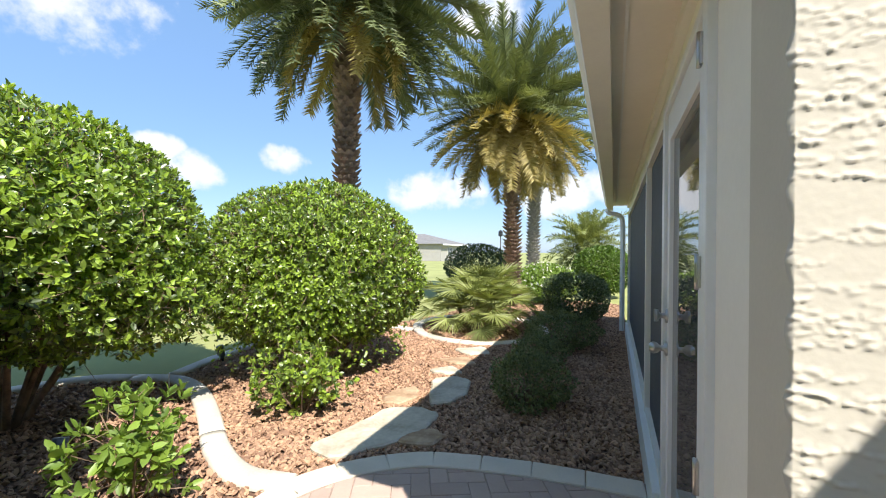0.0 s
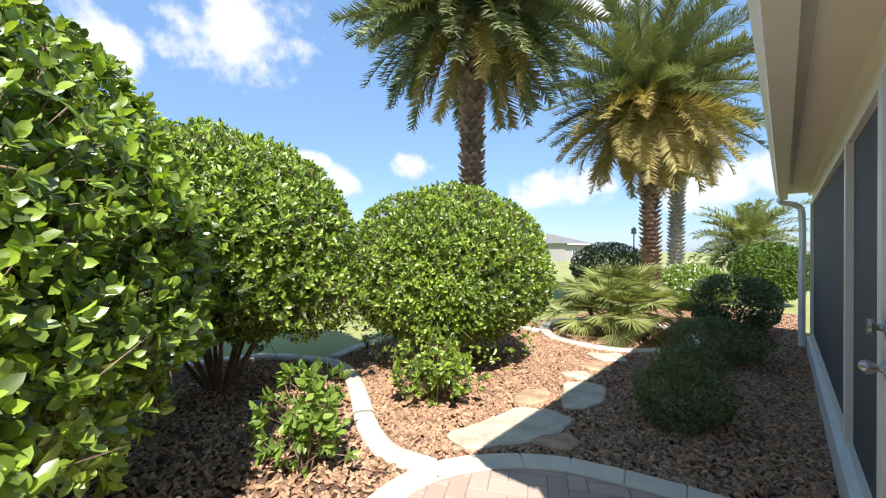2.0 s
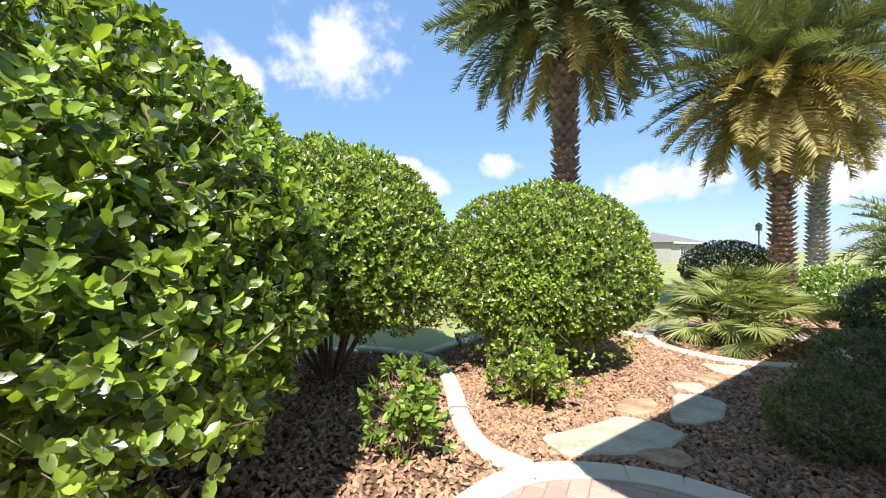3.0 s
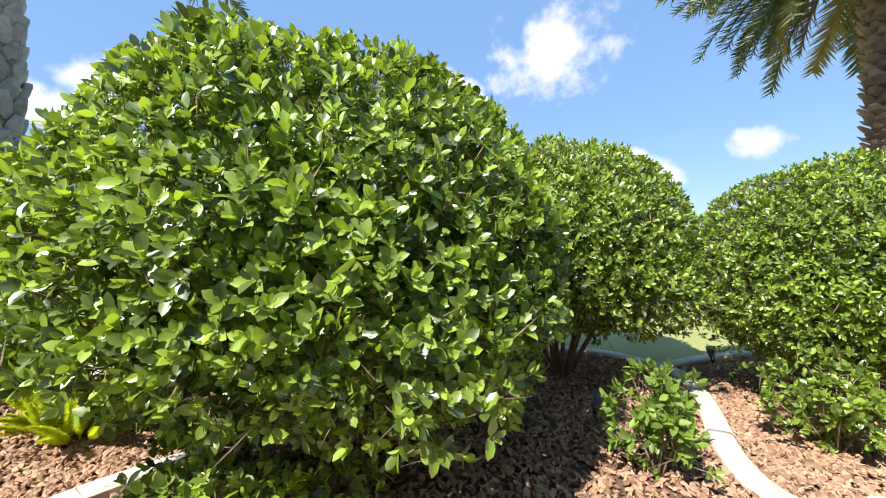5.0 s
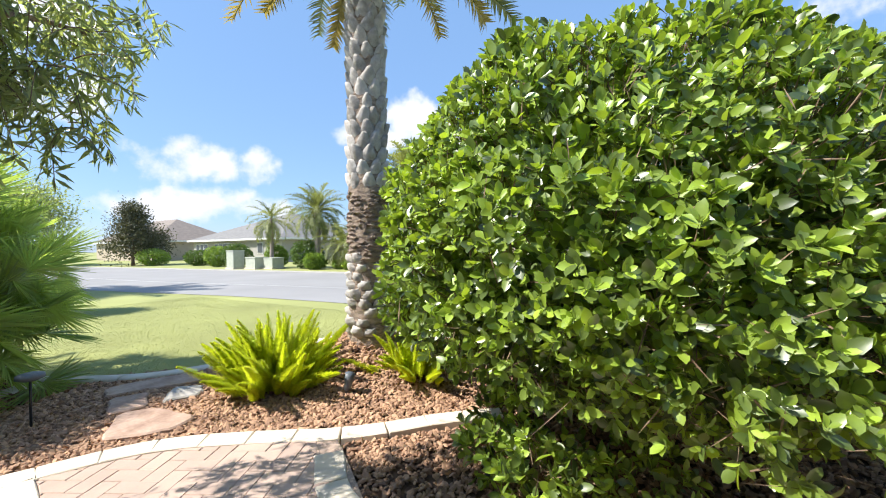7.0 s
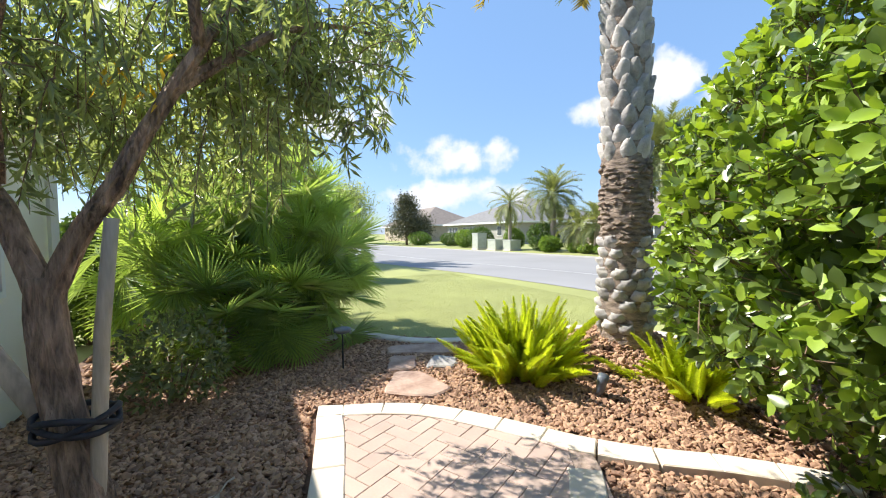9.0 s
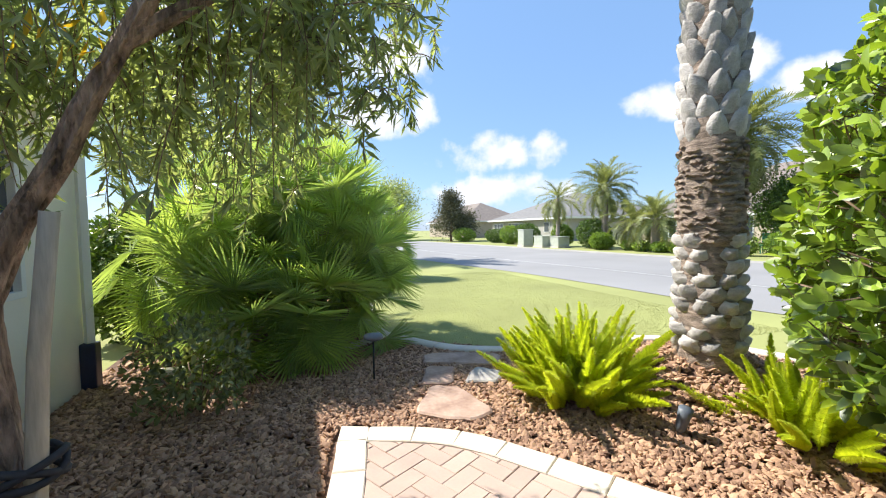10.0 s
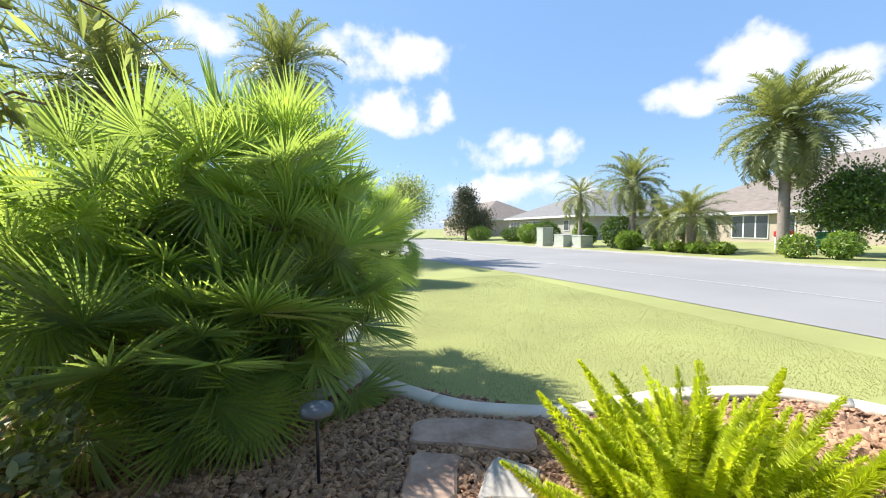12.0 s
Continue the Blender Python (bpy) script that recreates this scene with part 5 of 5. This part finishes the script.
twigs, lf = [], []
ENDS = [np.array(p) for p in ((-0.36, -2.92, 2.2), (-0.42, -2.97, 2.4), (-0.25, -3.07, 2.3), (-0.15, -3.02, 2.45), (0.15, -2.92, 2.35), (0.35, -2.92, 2.25), (0.5, -2.92, 2.3), (0.05, -3.17, 2.15),
                              (-0.2, -3.07, 2.55), (0.3, -3.12, 2.15), (0.7, -3.07, 2.2), (0.8, -3.17, 2.1), (-0.25, -2.77, 2.5), (0.1, -2.97, 2.6), (0.65, -2.77, 2.4), (-0.8, -3.1, 2.6), (-0.74, -3.1, 2.45), (-0.6, -2.95, 2.5), (-0.55, -2.95, 2.3), (-0.2, -3.5, 2.4), (0.1, -3.4, 2.4), (0.5, -3.3, 2.2), (-0.25, -3.75, 2.2), (-0.1, -3.7, 2.0), (-0.38, -3.55, 2.3))]
for i in range(570):
    c = ENDS[rt.integers(len(ENDS))]
    st = c + np.clip(rt.normal(0, 1, 3), -1.5, 1.5) * np.array([0.19, 0.19, 0.22])
    tw, le = spray(rt, st, rt.uniform(0.2, 0.62) * (0.6 if st[0] < -0.45 else 1.0), rt.normal(0, 0.12, 2))
    twigs.append(tw)
    lf.append(le)
V, F = joined(twigs)
tagged(part("twig_mass", mesh_of("twig_mass", V, F, TWIG), TWIG, tree), kind="stuff")
V, F = joined(lf)
part("crown", mesh_of("crown", V, F, LEAF_TREE), LEAF_TREE, tree)
Py = np.array([0.24, -2.72, 1.98]) + rt.normal(0, 0.05, (16, 3))
V, q, t = leaves(Py, rt.normal(0, 0.5, (16, 3)) + np.array([0, 0, -0.8]), rt.normal(size=(16, 3)), rt.uniform(0.07, 0.12, 16), np.full(16, 0.02), LEAF_PLAIN)
part("yellowed_leaves", mesh_of("yellowed_leaves", V, [t], FROND_GOLD), FROND_GOLD, tree, "golden yellow dying leaves")
stake = tube("tree_stake", [(0.42, -2.745, -0.05), (0.403, -2.752, 0.47), (0.373, -2.762, 1.03), (0.327, -2.765, 1.46)], [0.03, 0.027, 0.025, 0.024], 12, STAKE, None, rough=0.05)
tagged(stake, "weathered round timber stake tied to the tree", "stake")
brace = tube("tree_brace", [(0.55, -2.84, 0.66), (0.66, -2.89, 0.83), (0.74, -2.925, 0.96), (0.98, -3.03, 1.3), (1.5, -3.26, 2.05)], 0.034, 12, STAKE, None, rough=0.04)
tagged(brace, "pale smooth timber brace between tree and wall", "brace")
strap = tube("tie_strap", [(0.465 + 0.125 * math.cos(a), -2.79 + 0.088 * math.sin(a), 0.7 + 0.035 * math.sin(a * 1.3)) for a in np.linspace(0, 6 * math.pi * 0.99, 60)], 0.012, 6, STRAP, None)
tagged(strap, "black strap tying the tree trunk to its stake", "strap")

# ---- small garden fixtures ----
spot = thing("garden_spotlight", "small dark grey garden spotlight on a stake", "light", (-2.58, -3.06, float(rise(-2.58, -3.06))), 20)
part("stake", boxes((-0.012, -0.012, -0.04, 0.012, 0.012, 0.06)), BLACK, spot)
part("head", mesh_of("head", *(lambda r: (r[0], [r[1], r[2]]))(sweep([(0, 0, 0.04), (0.0, 0.01, 0.08), (0.01, 0.025, 0.14), (0.016, 0.04, 0.2)], [0.022, 0.034, 0.038, 0.043], 14)), SLATE, True), SLATE, spot, "slate grey spotlight head")
for x, y, turn in ((-2.05, -1.42, 150), (-3.28, 1.33, 40), (-4.6, 3.52, 200)):
    copy_thing(spot, pose(x, y, 0, 0, 0, turn))
path_light = thing("path_light", "low solar path light with a flat round cap", "light", (-0.97, -4.88, 0))
tube("post", [(0, 0, -0.04), (0, 0, 0.2), (0, 0, 0.4)], 0.009, 8, BLACK, path_light)
part("cap", mesh_of("cap", *(lambda r: (r[0], [r[1], r[2]]))(sweep([(0, 0, 0.38), (0, 0, 0.4), (0, 0, 0.43), (0, 0, 0.445)], [0.05, 0.09, 0.085, 0.03], 18)), SLATE, True), SLATE, path_light, "slate blue cap")


marker = tube("marker_stick", [(-4.08, 2.53, -0.03), (-4.075, 2.53, 0.1), (-4.06, 2.525, 0.2)], [0.008, 0.008, 0.006], 6, WHITE, None)
tagged(marker, "thin white plastic marker stick beside the kerb", "stick")
litter = part("fallen_leaf", fan_mesh("fallen_leaf", 0.3, 0.12, 9, 0.5, STAKE, 77, 0.05), STAKE, None)
litter.matrix_basis = pose(-0.02, -3.3, 0.045, 0, 0, 60)
tagged(litter, "dry tan palm leaf lying on the river rock", "fallen leaf")

# ---- beyond the street and lawn ----
def hip_house(label, x0, y0, x1, y1, wall_h, roof_h, wall_mat, roof_mat, windows, z=0.0, over=0.5):
    """House with a hip roof; windows: (y, width, sill, head) on its street side x1."""
    e = thing("house", label, "house", (0, 0, z))
    part("wall", boxes((x0, y0, -0.3, x1, y1, wall_h)), wall_mat, e)
    a, b, c, d = x0 - over, y0 - over, x1 + over, y1 + over
    k = min(c - a, d - b) / 2
    V = [(a, b, wall_h), (c, b, wall_h), (c, d, wall_h), (a, d, wall_h)]
    if d - b > c - a:
        V += [((a + c) / 2, b + k, wall_h + roof_h), ((a + c) / 2, d - k, wall_h + roof_h)]
        F = [np.array([(0, 1, 4), (2, 3, 5)]), np.array([(1, 2, 5, 4), (3, 0, 4, 5), (3, 2, 1, 0)])]
    else:
        V += [(a + k, (b + d) / 2, wall_h + roof_h), (c - k, (b + d) / 2, wall_h + roof_h)]
        F = [np.array([(3, 0, 4), (1, 2, 5)]), np.array([(0, 1, 5, 4), (2, 3, 4, 5), (3, 2, 1, 0)])]
    part("roof", mesh_of("roof", V, F, roof_mat), roof_mat, e)
    part("fascia", boxes((c - 0.02, b, wall_h - 0.18, c + 0.03, d, wall_h + 0.02), (a, d - 0.02, wall_h - 0.18, c, d + 0.03, wall_h + 0.02)), WHITE, e)
    for y, w, s, h in windows:
        wn_ = part("window", boxes((x1 + 0.005, y - w / 2, s, x1 + 0.06, y + w / 2, h)), WHITE, e)
        n = max(1, round(w / 0.9))
        for i in range(n):
            q = y - w / 2 + w * i / n
            part("pane", boxes((x1 + 0.055, q + 0.06, s + 0.07, x1 + 0.075, q + w / n - 0.06, h - 0.07)), PANE, wn_)
    return e


hip_house("long grey rendered house with a grey hip roof across the street", -43, -53, -27.0, -36, 2.55, 3.5, WALL_GREY, SHINGLE_GREY, [(-51, 2.6, 0.8, 2.1), (-46.5, 3.4, 0.8, 2.1), (-39.5, 1.0, 0.9, 2.1)])
hip_house("tan house with screened porch and hip roof across the street", -50, -33, -34.0, -8, 2.35, 4.7, WALL_TAN, SHINGLE_TAN, [(-30.0, 4.2, 0.25, 2.1), (-25.2, 2.8, 0.25, 2.1), (-22.6, 1.2, 0.1, 2.1), (-20.0, 1.3, 0.8, 1.9), (-17.0, 1.6, 0.8, 1.9)])
hip_house("far brown-roofed house along the street", -37, -78, -25.5, -60, 2.7, 3.4, WALL_TAN, SHINGLE_TAN, [(-58, 2.0, 0.8, 2.1)])
hip_house("distant pale house with a grey roof", -36, 50, -22, 60, 2.4, 1.6, WALL_GREY, SHINGLE_GREY, [(53, 1.5, 0.8, 2.0)])

feather_palm("feather_palm", "full crowned palm before the house across the street", (-19.3, -22.0, 0), 4.0, 0.2, 1.15, 60, 0.1, 31, 0, "palms across the street", (80, -30), False, FR_FAR)
feather_palm("feather_palm", "slender drooping palm across the street", (-18.4, -25.8, 0), 3.6, 0.13, 1.05, 30, 0.0, 32, 0, "palms across the street", (70, -50), False, FR_FAR)
feather_palm("feather_palm", "tall palm with yellowing fronds before the tan house", (-21.3, -15.1, 0), 5.75, 0.21, 1.45, 130, 0.2, 33, 0, "palms across the street", (88, -40), False, FR_FAR)
feather_palm("feather_palm", "grey-green drooping palm before the tan house", (-19.1, -17.9, 0), 1.9, 0.22, 1.0, 50, 0.0, 34, 0, "palms across the street", (75, -30), False, FR_FAR)
feather_palm("feather_palm", "grey-green drooping palm beside another", (-19.6, -19.9, 0), 1.6, 0.2, 0.95, 40, 0.0, 35, 0, "palms across the street", (75, -30), False, FR_FAR)
feather_palm("feather_palm", "soft grey-green palm behind the fan palm clump", (1.97, -10.1, 0), 3.6, 0.18, 0.78, 70, 0.1, 36, 0, "palms down the lawn", (80, -30), False, FR_FAR)
feather_palm("feather_palm", "tall palm further down the lawn", (0.3, -23.4, 0), 9.0, 0.22, 1.48, 60, 0.1, 37, 0, "palms down the lawn", (80, -30), False, FR_FAR)


def cloud_tree(name, label, at, radius, height, stem, count, size, material, seed, blobs=14, cone=False, category="tree"):
    """Tree of a tapered trunk, limbs and leaf clumps with gaps."""
    rng = np.random.default_rng(seed)
    e = thing(name, label, category, at)
    tube("trunk", [(0, 0, -0.05), (0.03, 0, stem * 0.6), (0, 0.03, stem + (height - stem) * 0.6)], [radius * 0.09, radius * 0.07, radius * 0.03], 9, TWIG, e, rough=0.1)
    sets = []
    for i in range(blobs):
        f = (i + 0.5) / blobs
        a = i * 2.4
        zc = stem + (height - stem) * (0.12 + 0.8 * f)
        r = radius * ((1 - f * 0.85) if cone else math.sin(math.pi * (0.2 + 0.7 * f))) * 0.62
        c = np.array([math.cos(a) * r, math.sin(a) * r, zc])
        ln = np.array([(0, 0, max(0.2, zc - 0.5)), c * 0.5 + np.array([0, 0, zc * 0.45]), c])
        tube("limb", ln, [radius * 0.03, radius * 0.02, radius * 0.01], 5, TWIG, e)
        P = c + rng.normal(size=(count // blobs, 3)) * radius * (0.26 if not cone else 0.2 + 0.12 * (1 - f)) * np.array([1, 1, 0.75])
        sets.append(foliage(rng, P, (P - c) / (np.linalg.norm(P - c, axis=1)[:, None] + 1e-6), size))
    V, F = joined(sets)
    part("crown", mesh_of("crown", V, F, material), material, e)


cloud_tree("magnolia_tree", "dark conical magnolia with bronze leaf undersides", (-17.3, -44.8, 0), 2.2, 6.0, 0.6, 9000, 0.22, LEAF_BROWN, 101, 22, True)
cloud_tree("oak_tree", "grey-green round tree far down the street", (-12.5, -56, 0), 4.0, 8.0, 2.0, 9000, 0.3, LEAF_TREE, 102, 18)
cloud_tree("clipped_tree", "dark green mushroom-clipped weeping tree before the tan house", (-22.9, -13.4, 0), 1.75, 3.6, 0.9, 16000, 0.13, LEAF_FAR, 103, 18)
cloud_tree("oak_tree", "bushy green tree behind the tan house", (-53, -22, 0), 4.5, 8.5, 2.0, 8000, 0.3, LEAF_SOFT, 104, 16)
cloud_tree("small_tree", "bronze-leaved small tree beside the magnolia", (-19.5, -46, 0), 1.8, 3.6, 0.8, 4000, 0.2, LEAF_BROWN, 105, 12)
for i, (x, y, r, h) in enumerate(((-18.6, -33.0, 1.0, 1.6), (-18.9, -30.8, 1.1, 1.8), (-19.3, -26.5, 0.8, 1.6), (-19.2, -23.0, 1.1, 1.9), (-18.3, -21.2, 0.7, 1.0), (-19.5, -37.5, 1.2, 1.3), (-18, -42.5, 1.3, 1.5))):
    shrub("hedge_shrub", "green shrub before the house across the street", (x, y, 0), r, h * 0.5, h * 0.5, h * 0.5, 2500, 0.14, LEAF_FAR if i % 2 else LEAF_SOFT, 110 + i, LEAF_PLAIN, 3, 0.2, "shrubs across the street", 0.15)
for i, (x, y, r, h) in enumerate(((-18.8, -18.5, 0.5, 0.5), (-18.8, -17.3, 0.5, 0.5), (-18.9, -16.2, 0.5, 0.5), (-19.2, -19.8, 0.5, 0.5), (-19.6, -13.6, 0.6, 0.9), (-20.2, -12.4, 0.6, 1.0), (-20.8, -9.8, 0.6, 0.9))):
    shrub("border_shrub", "low green border plant across the street", (x, y, 0), r, h * 0.5, h * 0.5, h * 0.5, 1200, 0.12, LEAF_SOFT if i % 2 else LEAF, 120 + i, LEAF_PLAIN, 3, 0.1, "border plants across the street", 0.2)
for x, y, w, h, nm, lb in ((-17.0, -28.0, 0.85, 1.25, "utility_cabinet", "tall pale green utility cabinet on the verge"), (-17.5, -26.2, 1.1, 0.75, "utility_box", "low pale green utility box on the verge"), (-17.9, -24.9, 0.95, 0.7, "utility_box", "low pale green utility box beside another")):
    u = thing(nm, lb, "utility box", (x, y, 0))
    part("plinth", boxes((-w / 2 - 0.06, -w / 2 - 0.06, -0.05, w / 2 + 0.06, w / 2 + 0.06, 0.08)), CONCRETE, u)
    part("body", boxes((-w / 2, -w / 2, 0.08, w / 2, w / 2, h), bevel=0.03), UTILITY, u)
    part("lid", boxes((-w / 2 - 0.03, -w / 2 - 0.03, h, w / 2 + 0.03, w / 2 + 0.03, h + 0.07), bevel=0.02), UTILITY, u)
seat = thing("garden_chair", "green plastic garden chair before the tan house", "chair", (-21.9, -13.9, 0), -70)
part("seat", boxes((-0.28, -0.28, 0.36, 0.28, 0.28, 0.42), bevel=0.015), GREEN_SEAT, seat)
part("backrest", boxes((-0.28, -0.3, 0.42, 0.28, -0.25, 1.0), bevel=0.02), GREEN_SEAT, seat)
for sx in (-0.25, 0.22):
    for sy in (-0.27, 0.22):
        part("leg", boxes((sx, sy, -0.02, sx + 0.04, sy + 0.04, 0.37)), GREEN_SEAT, seat)
grill = thing("covered_cart", "small cart with a red cover on the porch", "cart", (-24.5, -17.0, 0))
part("cover", boxes((-0.35, -0.3, 0.7, 0.35, 0.3, 1.0), bevel=0.06), RED, grill)
part("base", boxes((-0.3, -0.25, -0.02, 0.3, 0.25, 0.7), bevel=0.02), WHITE, grill)
lamp = thing("street_lamp", "black post lamp with a lantern head beyond the garden", "street lamp", (-7.94, 29.25, 0))
tube("post", [(0, 0, -0.1), (0, 0, 1.2), (0, 0, 2.6)], [0.07, 0.05, 0.04], 10, BLACK, lamp)
part("lantern", boxes((-0.14, -0.14, 2.6, 0.14, 0.14, 2.95), bevel=0.03), BLACK, lamp)
part("finial", mesh_of("finial", *(lambda r: (r[0], [r[1], r[2]]))(sweep([(0, 0, 2.95), (0, 0, 3.0), (0, 0, 3.1)], [0.2, 0.12, 0.02], 8)), BLACK), BLACK, lamp)

# ---- grass ----
rg = np.random.default_rng(17)
P = np.stack([rg.uniform(-6.5, -1.2, 120000), -4.0 - 9.0 * rg.uniform(0, 1, 120000) ** 1.6], -1)
lawn_edge = LEFT_KERB[14:] + SOUTH_KERB[1:3] + [(-2.0, -14.2), (-6.6, -14.2), (-6.6, -4.6)]
P = P[inside(P, lawn_edge) & (near_line(P, KL) > 0.09) & (near_line(P, KS) > 0.09)]
n = len(P)
V, q, t = leaves(np.c_[P, np.full(n, -0.032)], np.c_[rg.normal(0, 0.5, (n, 2)), np.ones(n)], rg.normal(size=(n, 3)), rg.uniform(0.008, 0.019, n), np.full(n, 0.005), LEAF_PLAIN)
tagged(part("grass", mesh_of("grass", V, [t], BLADE), BLADE, None), "short mown grass beside the kerb", "grass", kind="stuff")

# ---- pavers, last ----
rp = np.random.default_rng(7)
PW = 0.115
ang = radians(28)
ca, sa = math.cos(ang), math.sin(ang)
FIELD = [(0.2, 2.53), (-0.42, 2.485), (-0.97, 2.36), (-1.22, 2.25), (-1.51, 1.98), (-1.66, 1.65), (-1.62, 1.2), (-1.42, 0.4), (-1.265, -0.8), (-1.35, -1.85), (-1.76, -2.5), (-1.87, -2.66),
         (-1.71, -2.9), (-1.54, -3.13), (-1.36, -3.37), (-1.15, -3.56), (-0.91, -3.69), (-0.735, -3.765), (-0.585, -3.1), (-0.28, -1.9), (-0.03, -0.9), (1.5, -0.9), (1.5, CORNER), (0.2, CORNER)]


def field_clip(q, poly):
    """Sutherland-Hodgman against a nearly convex outline would lose the notch: keep pavers whose corners lie inside, clip the rest to the nearest edge."""
    ok = inside(np.asarray(q), poly)
    if ok.all():
        return q
    if not ok.any():
        return []
    P = np.asarray(poly, float)
    c = np.asarray(q).mean(0)
    A, B = P, np.roll(P, -1, 0)
    t = np.clip((((c - A) * (B - A)).sum(1)) / ((B - A) ** 2).sum(1), 0, 1)
    d = np.linalg.norm(A + t[:, None] * (B - A) - c, axis=1)
    for i in np.argsort(d)[:2]:
        e = B[i] - A[i]
        n = np.array([-e[1], e[0]])
        n /= np.linalg.norm(n)
        s = A[i] + e * 0.5 + n * 0.01
        if not inside(s[None], poly)[0]:
            n = -n
        q = clip_rect([tuple(p) for p in q], [(tuple(A[i] + n * 0.003), tuple(n))])
        if len(q) < 3:
            return []
    return q


shared = mesh_of("paver", *prism([(-PW + 0.0012, -PW / 2 + 0.0012), (PW - 0.0012, -PW / 2 + 0.0012), (PW - 0.0012, PW / 2 - 0.0012), (-PW + 0.0012, PW / 2 - 0.0012)], -0.01, 0.043, 0.003), PAVER)
for i in range(-40, 41):
    for j in range(-20, 21):
        for turned in (False, True):
            bx, by = (i + 2 * j) * PW, (i - 2 * j) * PW
            if turned:
                cx, cy, w, h = bx + PW / 2, by + 2 * PW, PW, 2 * PW
            else:
                cx, cy, w, h = bx + PW, by + PW / 2, 2 * PW, PW
            X, Y = cx * ca - cy * sa - 0.9, cx * sa + cy * ca
            if not (-2.1 < X < 1.6 and -4.1 < Y < 2.7):
                continue
            cs = [(u * w / 2 - u * 0.003, v * h / 2 - v * 0.003) for u, v in ((-1, -1), (1, -1), (1, 1), (-1, 1))]
            q = [(X + a * ca - b * sa, Y + a * sa + b * ca) for a, b in cs]
            ok = inside(np.asarray(q), FIELD)
            if ok.all():
                ob = part("paver", shared, None, patio)
                ob.matrix_basis = pose(X, Y, rp.uniform(-0.0015, 0.0015), 0, 0, 28 + (90 if turned else 0))
            else:
                c = field_clip(q, FIELD)
                if len(c) < 3:
                    continue
                part("paver", mesh_of("paver", *prism(c, -0.01, 0.043, 0.004), PAVER), PAVER, patio)
